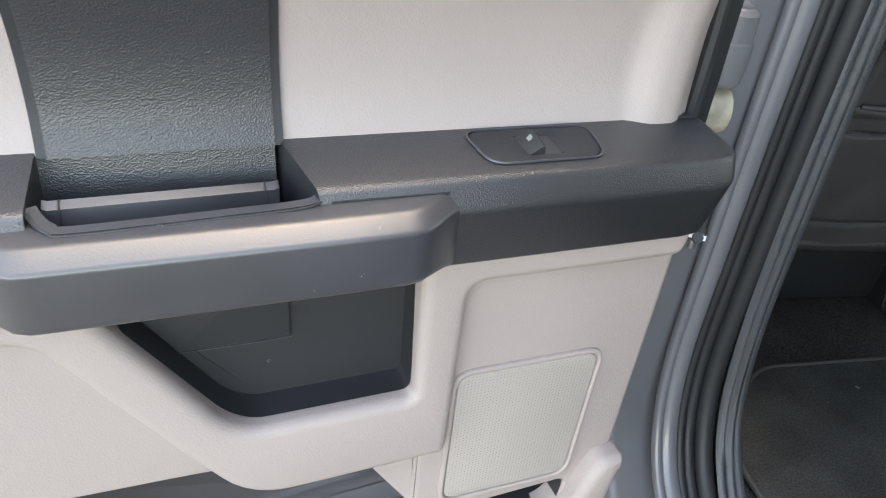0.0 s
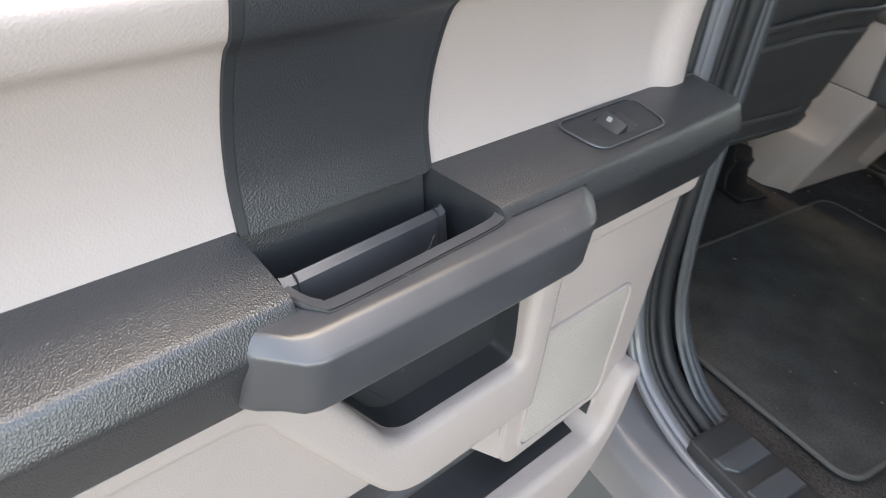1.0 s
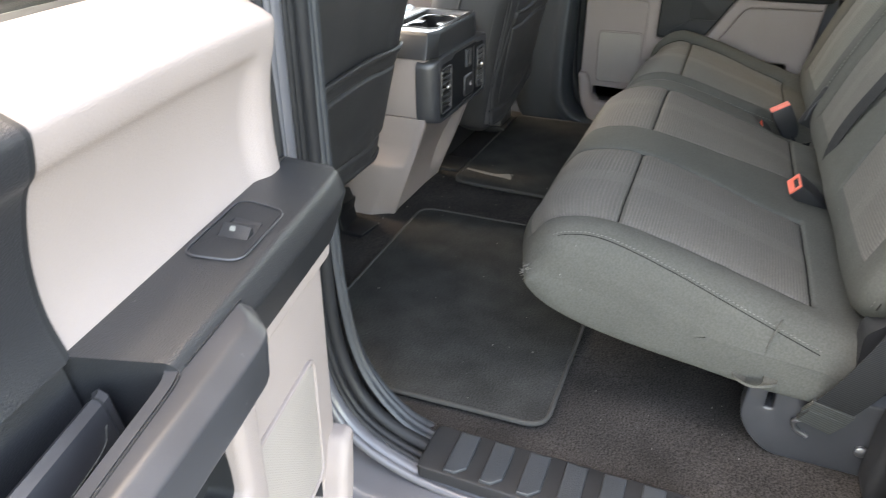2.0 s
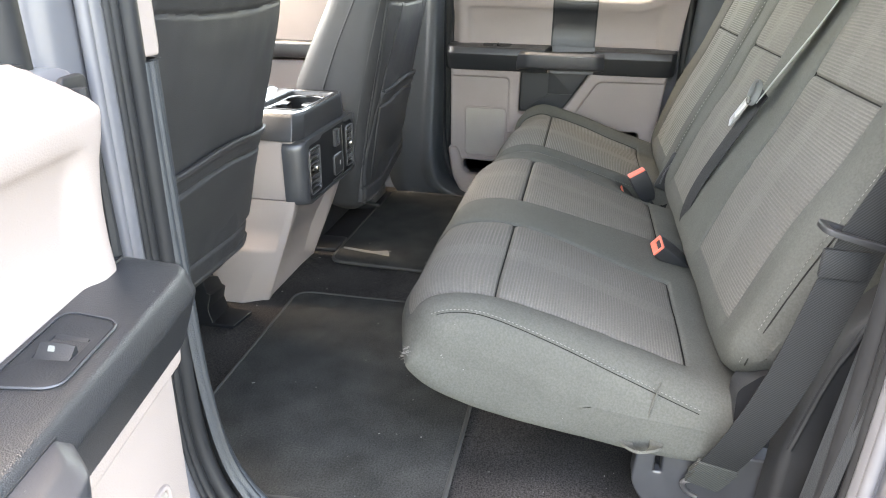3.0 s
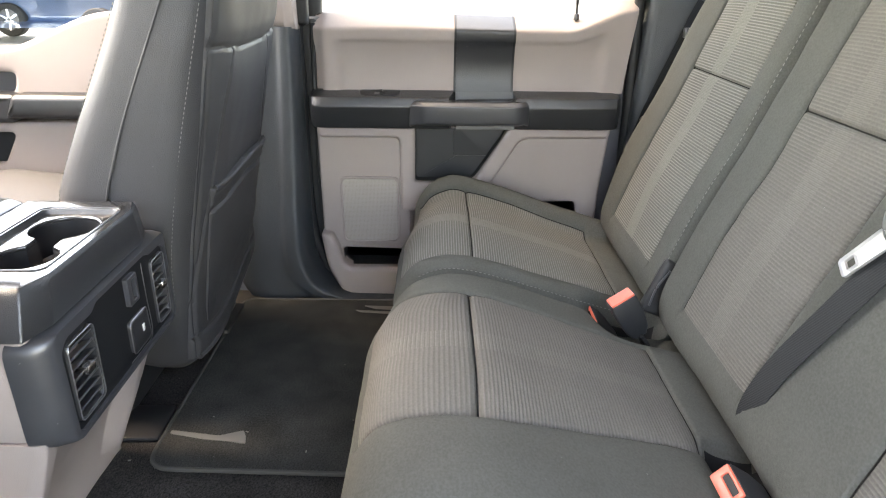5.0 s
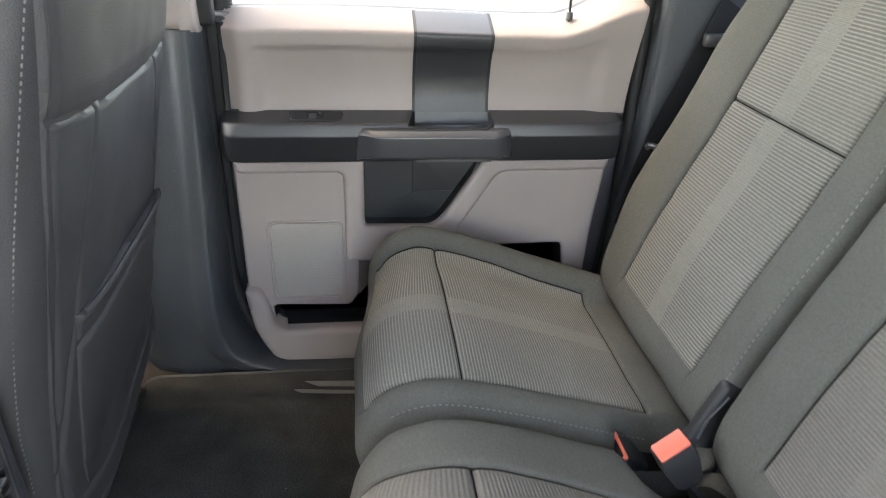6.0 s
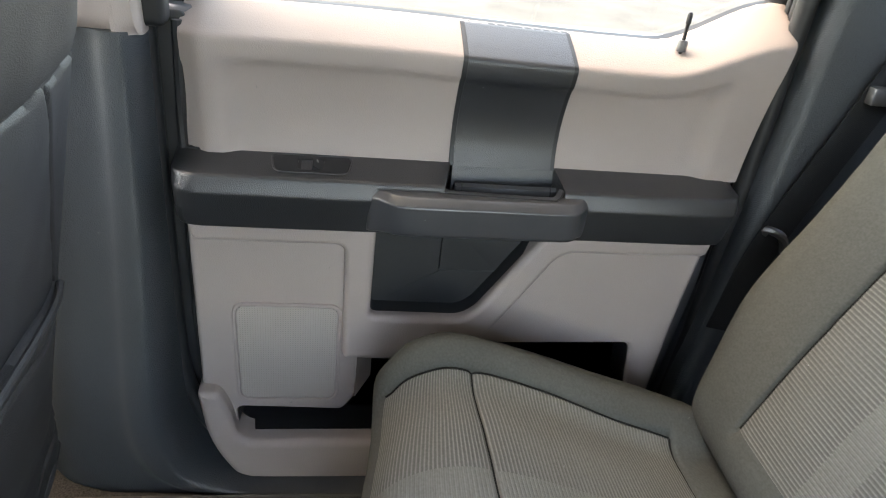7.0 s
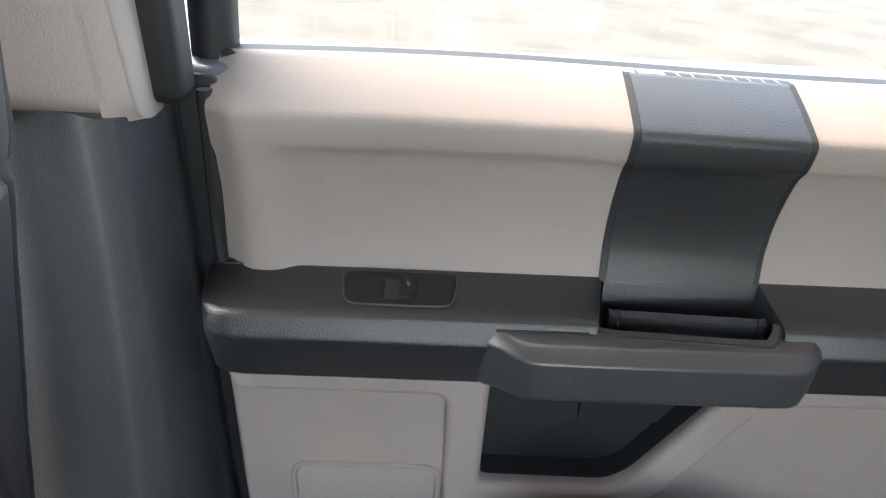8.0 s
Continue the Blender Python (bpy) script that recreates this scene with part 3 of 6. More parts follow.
    add("pull_grip", loft([grip_ring(0.2155, 0.066, 0.05, 0.492, 0.443), grip_ring(0.2165, 0.0725, 0.05, 0.4945, 0.443), grip_ring(0.220, 0.0785, 0.05, 0.496, 0.445), grip_ring(0.228, 0.0855, 0.05, 0.498, 0.449), grip_ring(0.242, 0.098, 0.05), grip_ring(0.249, 0.1022, 0.05), grip_ring(0.258, 0.104, 0.05), grip_ring(0.296, 0.1046, 0.05), grip_ring(0.304, 0.1046, 0.060),
                           grip_ring(0.316, 0.1046, 0.067), grip_ring(0.440, 0.1046, 0.073), grip_ring(0.449, 0.1046, 0.067), grip_ring(0.455, 0.1046, 0.058), grip_ring(0.462, 0.1042, 0.05), grip_ring(0.470, 0.101, 0.05), grip_ring(0.478, 0.0925, 0.05), grip_ring(0.487, 0.0815, 0.05, 0.497, 0.449), grip_ring(0.491, 0.074, 0.05, 0.495, 0.447), grip_ring(0.492, 0.066, 0.05, 0.492, 0.447)]), GREY, None, "charcoal plastic pull grip")
    rim = [(0.301, 0.058, 0.5045), (0.3045, 0.0655, 0.5018), (0.316, 0.0705, 0.5002), (0.36, 0.0735, 0.5000), (0.436, 0.0775, 0.5002), (0.447, 0.0735, 0.5008), (0.453, 0.066, 0.5022), (0.457, 0.058, 0.5045)]
    grim = add("grip_rim", tube([(u, d, z - 0.0008) for u, d, z in rim], 0, n=60, flat=(0.0075, 0.002), up=(0, 0, 1)), GREY, None, "charcoal lip round the handle recess")
    add("rim_groove", tube([(u, d + 0.0052, z - 0.0006) for u, d, z in rim], 0.0008, n=60, around=6), DARK, grim)
    add("grip_seam", loft([[(u, d - 0.0012, z - 0.004), (u, d + 0.0012, z - 0.004), (u, d + 0.0012, z + 0.0008), (u, d - 0.0012, z + 0.0008)] for u, d, z in ((0.226, 0.0722, 0.4995), (0.30, 0.0722, 0.4998))]), DARK, grim)

    # window switch
    def on_top(a, h, b):
        return (a, 0.0365 + b, 0.5103 - b * 0.11 + h)

    bezel = add("switch_bezel", plate(rounded([(0.100, -0.021), (0.196, -0.021), (0.190, 0.0195), (0.106, 0.0195)], 0.012, 6), [rounded([(0.131, -0.012), (0.163, -0.012), (0.161, 0.013), (0.133, 0.013)], 0.003, 3)], top=0.0010, deep=0.008, edge=0.0008, place=on_top), DARK, None, "black switch surround")
    add("bezel_line", tube([on_top(p.x, 0.0009, p.y) for p in even(rounded([(0.0985, -0.0225), (0.1975, -0.0225), (0.1915, 0.021), (0.1045, 0.021)], 0.013, 6))], 0.0009, n=90, around=5), GREY, bezel)
    add("switch_well", plate(rounded([(0.129, -0.014), (0.165, -0.014), (0.163, 0.015), (0.131, 0.015)], 0.003, 3), [], top=-0.0075, deep=0.003, edge=0.0004, place=on_top), PIT, bezel, "dark switch well")
    button = add("window_switch", loft([[on_top(u, h, b) for b, h in ((-0.0115, -0.004), (-0.0115, top - 0.0006), (-0.006, top), (0.006, top), (0.0115, top - 0.0012), (0.0115, -0.004))] for u, top in ((0.1625, 0.0006), (0.158, 0.0022), (0.153, 0.0052), (0.1505, 0.0068), (0.1490, 0.0066), (0.1485, 0.0035), (0.1500, -0.003))]), DARK, bezel, "black lifted window switch")
    add("switch_ramp", loft([[on_top(u, h, b) for b, h in ((-0.0115, low), (-0.0115, top), (0.0115, top), (0.0115, low))] for u, top, low in ((0.1320, 0.0012, -0.004), (0.1345, 0.0004, -0.004), (0.1420, -0.0032, -0.004))]), DARK, bezel, "sloping end of the switch well")
    add("switch_mark", plate(rounded([(0.1535, -0.0045), (0.1565, -0.0045), (0.1565, 0.0), (0.1535, 0.0)], 0.0008, 2), [], top=0.0, deep=0.0015, edge=0.0002, place=lambda a, h, b: on_top(a, 0.0066 + 1.25 * (0.1535 - a) + h, b)), WEB_LIGHT, button, "small white printed mark")

    # lower cover
    pocket = rounded([(0.229, 0.436), (0.228, 0.303), (0.352, 0.301), (0.372, 0.314), (0.452, 0.436)], [0.004, 0.010, 0.015, 0.02, 0.004], 5)
    store = rounded([(0.047, 0.128), (0.198, 0.122), (0.216, 0.150), (0.218, 0.236), (0.390, 0.248), (0.618, 0.252), (0.640, 0.080), (0.050, 0.080)], [0.012, 0.008, 0.008, 0.004, 0.02, 0.01, 0.02, 0.018], 5)
    lower_line = rounded([(-0.002, 0.438), (0.002, 0.16), (0.012, 0.075), (0.060, -0.008), (0.14, -0.034), (0.63, -0.034), (0.668, 0.10), (0.676, 0.30), (0.690, 0.438)], [0.004, 0.05, 0.04, 0.05, 0.06, 0.06, 0.05, 0.05, 0.01], 6)
    add("lower_panel", plate(lower_line, [pocket, store], top=0.040, deep=0.045, edge=0.007, seg=4), BEIGE, None, "beige lower cover")
    top_rim = rounded([(0.000, 0.441), (0.230, 0.441), (0.2285, 0.302), (0.354, 0.300), (0.374, 0.313), (0.453, 0.441), (0.688, 0.441), (0.684, 0.411), (0.478, 0.409), (0.402, 0.286), (0.360, 0.224), (0.197, 0.229), (0.1945, 0.236), (0.192, 0.409), (0.004, 0.409)],
                      [0.004, 0.004, 0.010, 0.015, 0.02, 0.004, 0.006, 0.012, 0.02, 0.03, 0.035, 0.004, 0.004, 0.015, 0.012], 6)
    add("pocket_frame", plate(top_rim, [], top=0.055, deep=0.05, edge=0.0095, seg=5), BEIGE, None, "beige raised frame round the pocket")
    # dark tubs behind the two openings
    def tub(name, line, depth, label, lipd=0.036, mat=PIT):
        bm = bmesh.new()
        rings = [[(p.x, lipd, p.y) for p in offset(line, 0.0006)], [(p.x, 0.034 - depth, p.y) for p in offset(line, 0.0015)], [(p.x, 0.030 - depth, p.y) for p in offset(line, 0.0025)]]
        vs = [[bm.verts.new(p) for p in r] for r in rings]
        for a, b in zip(vs, vs[1:]):
            for i in range(len(line)):
                bm.faces.new((a[i], a[(i + 1) % len(line)], b[(i + 1) % len(line)], b[i]))
        bm.faces.new(vs[-1])
        return add(name, bm, mat, None, label)

    pk = tub("door_pocket", pocket, 0.012, "black door pocket liner", 0.041, DARK)
    lid = add("pocket_cover", plate(rounded([(0.320, 0.362), (0.398, 0.362), (0.446, 0.441), (0.320, 0.441)], 0.002), [], top=0.0235, deep=0.02, edge=0.0008), DARK, pk, "black cover plate in the pocket")
    add("cover_edge", tube([(0.319, 0.0237, 0.3618), (0.36, 0.0239, 0.3612), (0.398, 0.0237, 0.3618)], 0.0005, n=12, around=5), GREY, pk)
    add("speaker_block", loft([[(0.2155, 0.0395, z), (0.205, 0.030, z), (0.220, -0.012, z), (0.240, -0.010, z)] for z in (0.148, 0.232)]), BEIGE, None, "beige slanting side of the loudspeaker block")
    tub("storage_bin", store, 0.045, "black storage bin liner", mat=BLACK)
    lip = rounded([(-0.003, 0.172), (0.026, 0.172), (0.041, 0.138), (0.048, 0.096), (0.064, 0.0805), (0.628, 0.080), (0.655, 0.02), (0.63, -0.036), (0.14, -0.036), (0.058, -0.010), (0.010, 0.075)], [0.008, 0.012, 0.014, 0.012, 0.010, 0.02, 0.03, 0.05, 0.06, 0.05, 0.04], 6)
    add("bin_front", plate(lip, [], top=0.064, deep=0.05, edge=0.012, seg=5), BEIGE, None, "beige storage bin front")

    # loudspeaker cover
    def box4(g):
        return rounded([(0.052 - g, 0.306 + g), (0.186 + g, 0.306 + g), (0.186 + g, 0.148 - g), (0.056 - g, 0.148 - g)], 0.014 + g, 6)
    cover = add("speaker_cover", plate(box4(0), [], top=0.0425, deep=0.006, edge=0.0015), GRILLE, None, "perforated beige loudspeaker cover")
    add("speaker_rim", plate(box4(0.006), [box4(0.001)], top=0.0440, deep=0.008, edge=0.0020), BEIGE, cover)
    # lock pin in the sill
    pin = add("lock_pin", loft([[(0.596 + r * math.cos(a), -0.008 + r * math.sin(a), z) for a in [k * math.pi / 4 for k in range(8)]] for r, z in ((0.0024, 0.66), (0.0024, 0.704), (0.0034, 0.706), (0.0034, 0.716), (0.0016, 0.719))]), DARK, None, "black lock pin")
    add("pin_collar", loft([[(0.596 + r * math.cos(a), -0.008 + r * math.sin(a), z) for a in [k * math.pi / 6 for k in range(12)]] for r, z in ((0.0065, 0.672), (0.0065, 0.6835), (0.005, 0.6855))]), GREY, pin)
    # hinges and door check at the front edge
    for z in (0.10, 0.505):
        add("hinge", loft([[(-0.052 + 0.012 * math.cos(a), -0.055 + 0.016 * math.sin(a), zz) for a in [k * math.pi / 5 for k in range(10)]] for zz in (z - 0.03, z + 0.03)]), PAINT, None, "grey painted door hinge")
    add("door_check", tube([(-0.02, -0.035, 0.425), (-0.06, -0.04, 0.425), (-0.085, -0.06, 0.425)], 0.006, n=8, around=8), STEEL, None, "steel door check arm")
    add("edge_cover", plate(rounded([(-0.036, 0.668), (-0.036, 0.17), (0.02, -0.03), (0.06, -0.03), (0.03, 0.20), (0.004, 0.668)], 0.01), [], top=-0.009, deep=0.005, edge=0.002), RUBBER, None, "black rubber cover along the door edge")
    add("edge_seal", tube([(-0.004, 0.000, 0.66), (-0.006, 0.004, 0.50), (-0.004, 0.010, 0.30), (0.000, 0.012, 0.16)], 0.006, n=40, around=8), RUBBER, None, "black rubber seal on the cover edge")
    for z in (0.36, 0.415):
        add("check_bolt", loft([[(-0.036 - h, -0.045 + r * math.cos(a), z + r * math.sin(a)) for a in [k * math.pi / 3 for k in range(6)]] for r, h in ((0.009, 0), (0.009, 0.005), (0.005, 0.007))]), STEEL, None, "steel bolt")
    return root


rear_door(1, 0, "closed truck door with beige cover, black armrest and grey grip")
rear_door(-1, OPEN, "open truck door with beige cover, black armrest and grey grip")


# hinge and check link at the open door's jamb
check = thing("door_check", "bare steel door check link beside the painted jamb", "door check", pose(-0.91, 0.03, 0.36))
part("link", tube([(0.012, 0.030, -0.018), (0.0, 0.0, 0.0), (-0.032, -0.050, 0.028)], 0, n=12, flat=(0.016, 0.005), up=(0, 0, 1)), STEEL, check)
part("link_pin", loft([[(-0.004 + r * math.cos(a), -0.004 + r * math.sin(a), z) for a in [k * math.pi / 5 for k in range(10)]] for r, z in ((0.006, -0.012), (0.006, 0.014), (0.003, 0.017))]), STEEL, check)
part("bushing", tube([(-0.01, -0.012, 0.006), (-0.02, -0.03, 0.015), (-0.034, -0.055, 0.03)], 0.005, n=10, around=8), RUBBER, check)
jamb_hinge = thing("jamb_hinge", "grey painted hinge on the door jamb", "hinge", pose(-0.930, 0.042, 0.548))
part("knuckle", loft([[(r * math.cos(a), r * math.sin(a), z) for a in [k * math.pi / 8 for k in range(16)]] for r, z in ((0.012, -0.036), (0.018, -0.031), (0.0195, -0.020), (0.0195, 0.004), (0.0175, 0.006), (0.0175, 0.028), (0.013, 0.032))]), PAINT, jamb_hinge)
part("hinge_leaf", block(-0.006, 0.014, 0.0, 0.05, -0.035, 0.035, 0.003), PAINT, jamb_hinge)
part("hinge_bolt", loft([[(-0.004 - h, 0.004 + r * math.cos(a), -0.062 + 1.25 * r * math.sin(a)) for a in [k * math.pi / 8 for k in range(16)]] for r, h in ((0.017, -0.02), (0.017, 0.003), (0.013, 0.006), (0.010, 0.004), (0.009, 0.010), (0.004, 0.012))]), SEALER, jamb_hinge, "cream sealed hinge bolt")


# ---------------------------------------------------------------- seats
def pad(name, profile, x0, x1, inserts, seams, parent, label="", R=0.04, n=110, ends=(1, 1), taper=None, vscale=1.0, R2=None, under=9.0, dents=()):
    """Upholstered piece: a profile in (y, z) drawn from x0 to x1, with ribbed inserts (x from, x to, s from, s to) and stitched seams.
    seams: ("x", x, s from, s to), ("s", s, x from, x to) or a faint ("t", s, x from, x to). s is the length along the profile."""
    line = spline([(y, z, 0) for y, z in profile], 400)
    run = [0.0]
    for a, b in zip(line, line[1:]):
        run.append(run[-1] + (b - a).length)
    mid = sum(line, Vector()) / len(line)
    extra_s = [s + k for _, s, *_r in [q for q in seams if q[0] == "s"] for k in (-0.009, -0.005, -0.0025, 0, 0.0025, 0.005, 0.009)]
    extra_x = [x + k for _, x, *_r in [q for q in seams if q[0] == "x"] for k in (-0.009, -0.005, -0.0025, 0, 0.0025, 0.005, 0.009)]
    edge_x = [x0 + R * (1 - math.cos(a)) for a in (0.0, 0.25, 0.5, 0.75, 1.0, 1.25, 1.5)] + [x1 - (R2 or R) * (1 - math.cos(a)) for a in (0.0, 0.25, 0.5, 0.75, 1.0, 1.25, 1.5)]
    S = sorted({round(v, 5) for v in [run[-1] * k / n for k in range(n + 1)] + extra_s if 0 <= v <= run[-1]})
    nx = max(8, int((x1 - x0) / 0.014))
    X = sorted({round(v, 5) for v in [x0 + (x1 - x0) * k / nx for k in range(nx + 1)] + extra_x + edge_x if x0 <= v <= x1})

    def at(s):
        lo, hi = 0, 400
        while hi - lo > 1:
            m = (lo + hi) // 2
            lo, hi = (m, hi) if run[m] <= s else (lo, m)
        w = (s - run[lo]) / max(run[hi] - run[lo], 1e-9)
        p = line[lo].lerp(line[hi], w)
        t = (line[min(lo + 4, 400)] - line[max(lo - 3, 0)]).normalized()
        nrm = Vector((-t.y, t.x, 0))
        return p, (nrm if nrm.dot(p - mid) > 0 else -nrm)

    base = [at(s) for s in S]
    bm = bmesh.new()
    uvl = bm.loops.layers.uv.new("UVMap")
    grid = []
    for x in X:
        col = []
        for s, (p, nrm) in zip(S, base):
            h = 0.0
            for q, e, r in ((x - x0, ends[0], R), (x1 - x, ends[1], R2 or R)):
                if q < r and e:
                    h -= r * e * (1 - math.sqrt(max(0, 1 - (1 - q / r) ** 2))) * (1 - 0.86 * ss(under, under + 0.06, s))
            for kind, c, a, b in seams:
                v, w = (x, s) if kind == "x" else (s, x)
                if abs(v - c) < 0.03:
                    g = math.exp(-((v - c) / 0.0021) ** 2) * 0.0062 + math.exp(-((v - c) / 0.011) ** 2) * 0.002
                    h -= g * (0.7 if kind == "t" else 1) * ss(a - 0.006, a + 0.006, w) * (1 - ss(b - 0.006, b + 0.006, w))
            for a, b, c, d in inserts:
                if a < x < b and c < s < d:
                    h += 0.006 * min(1, 4 * (x - a) / (b - a), 4 * (b - x) / (b - a)) * min(1, 5 * (s - c) / (d - c), 5 * (d - s) / (d - c)) - 0.002
            for dx, dS, rx, rs, deep in dents:
                h -= deep * math.exp(-(((x - dx) / rx) ** 4 + ((s - dS) / rs) ** 4))
            h += 0.0022 * noise.noise((x * 9, s * 9, 1.7)) + 0.0008 * noise.noise((x * 40, s * 40, 5))
            y, z = p.x + nrm.x * h, p.y + nrm.y * h
            col.append(bm.verts.new(taper(x, y, z) if taper else (x, y, z)))
        grid.append(col)
    for i in range(len(X) - 1):
        for j in range(len(S) - 1):
            f = bm.faces.new((grid[i][j], grid[i + 1][j], grid[i + 1][j + 1], grid[i][j + 1]))
            xm, sm = (X[i] + X[i + 1]) / 2, (S[j] + S[j + 1]) / 2
            centre = 0.0
            for a, b, c, d in inserts:
                if a < xm < b and c < sm < d:
                    f.material_index, centre = 1, (a + b) / 2
            # faces deep inside a dent take the near-black material
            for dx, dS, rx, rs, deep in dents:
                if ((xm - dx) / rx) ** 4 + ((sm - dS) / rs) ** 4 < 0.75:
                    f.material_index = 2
            for lp, (xx, sv) in zip(f.loops, ((X[i], S[j]), (X[i + 1], S[j]), (X[i + 1], S[j + 1]), (X[i], S[j + 1]))):
                lp[uvl].uv = (xx - centre, sv * vscale)
    for col, rev in ((grid[0], False), (grid[-1], True)):
        centre = Vector((col[0].co.x, mid.x, mid.y - 0.012))
        out = 0.005 if rev else -0.005
        ring = col
        for k in range(1, 7):
            w = k / 7
            inner = [bm.verts.new(v.co.lerp(centre, w) + Vector((out * (1 - (1 - w) ** 2), 0, 0))) for v in col]
            for i in range(len(col)):
                j = (i + 1) % len(col)
                bm.faces.new((ring[i], ring[j], inner[j], inner[i]) if rev else (ring[j], ring[i], inner[i], inner[j]))
            ring = inner
        bm.faces.new(ring if rev else ring[::-1])
    bmesh.ops.recalc_face_normals(bm, faces=bm.faces[:])
    bm.normal_update()
    rows = []
    for kind, c, a, b in seams:
        if kind == "x":
            i = min(range(len(X)), key=lambda k: abs(X[k] - c))
            rows.append([grid[i][j].co + grid[i][j].normal * 0.0016 for j in range(len(S)) if a <= S[j] <= b])
        elif kind == "s":
            j = min(range(len(S)), key=lambda k: abs(S[k] - c))
            rows.append([grid[i][j].co + grid[i][j].normal * 0.0016 for i in range(len(X)) if a <= X[i] <= b])
    ob = part(name, bm, [CLOTH, RIBS_WORN if x0 < 0 else RIBS, DENT_BLACK], parent, label, sharp=60)
    # dark tubes put the shade of the sewn grooves into colour
    for row in rows:
        part("seam", tube(row, 0.0012, n=len(row), around=5), CREASE, ob, "sewn seam with its crease shade as a dark line")
    return ob


def along(profile, y, z):
    """Length along a profile at the point nearest to (y, z)."""
    line = spline([(a, b, 0) for a, b in profile], 400)
    best, run, out = 9, 0.0, 0.0
    for a, b in zip(line, line[1:]):
        d = (a - Vector((y, z, 0))).length
        if d < best:
            best, out = d, run
        run += (b - a).length
    return out


CUSHION = [(-0.716, 0.150), (-0.714, 0.185), (-0.702, 0.205), (-0.672, 0.2185), (-0.64, 0.2275), (-0.60, 0.238), (-0.52, 0.262), (-0.42, 0.294), (-0.335, 0.316), (-0.285, 0.317), (-0.241, 0.300), (-0.214, 0.264), (-0.205, 0.232), (-0.216, 0.210), (-0.252, 0.184), (-0.34, 0.156), (-0.45, 0.138), (-0.56, 0.124), (-0.66, 0.120)]
BACK = [(-0.735, 0.235), (-0.690, 0.222), (-0.655, 0.236), (-0.647, 0.28), (-0.668, 0.35), (-0.705, 0.445), (-0.745, 0.53), (-0.774, 0.605), (-0.830, 0.75), (-0.875, 0.87), (-0.905, 0.94), (-0.945, 0.965), (-0.99, 0.94), (-0.985, 0.85), (-0.92, 0.60), (-0.84, 0.35)]
S_FRONT, S_REAR, S_NOSE = along(CUSHION, -0.333, 0.316), along(CUSHION, -0.608, 0.2365), along(CUSHION, -0.222, 0.275)
B_LOW, B_MID, B_TOP, B_END = along(BACK, -0.649, 0.30), along(BACK, -0.705, 0.445), along(BACK, -0.774, 0.605), along(BACK, -0.88, 0.88)
LEFT_IN, MID_IN, RIGHT_IN = (-0.600, -0.302), (-0.160, 0.150), (0.302, 0.640)
LEFT_B, MID_B, RIGHT_B = (-0.575, -0.302), (-0.102, 0.126), (0.304, 0.565)


NARROW_LEFT = [(-0.672, 0.0), (-0.600, 0.004), (-0.302, -0.020), (-0.160, 0.034), (0.0, 0.0), (0.150, -0.026), (0.243, 0.0)]
NARROW_RIGHT = [(0.249, 0.0), (0.302, 0.008), (0.640, -0.030), (0.712, 0.0)]


def shape_left(x, y, z):
    """Inserts that narrow towards the backrest and a nose that comes forward in the middle."""
    dx = lerp_table(NARROW_LEFT, x)[0] * (1 - ss(-0.60, -0.34, y))
    return (x + dx, y + 0.030 * ss(-0.675, -0.52, x) * (1 - ss(0.06, 0.24, x)) * ss(-0.36, -0.24, y), z)


def shape_right(x, y, z):
    dx = lerp_table(NARROW_RIGHT, x)[0] * (1 - ss(-0.60, -0.34, y))
    return (x + dx, y - 0.028 * ss(0.42, 0.68, x) * ss(-0.36, -0.24, y), z + 0.036 * ss(0.615, 0.668, x) * ss(0.17, 0.24, z))


def bolster_right(x, y, z):
    """The outer bolster of the single backrest swells at half height."""
    return (x + 0.034 * ss(0.575, 0.67, x) * ss(0.26, 0.42, z) * (1 - 0.8 * ss(0.64, 0.82, z)), y, z)


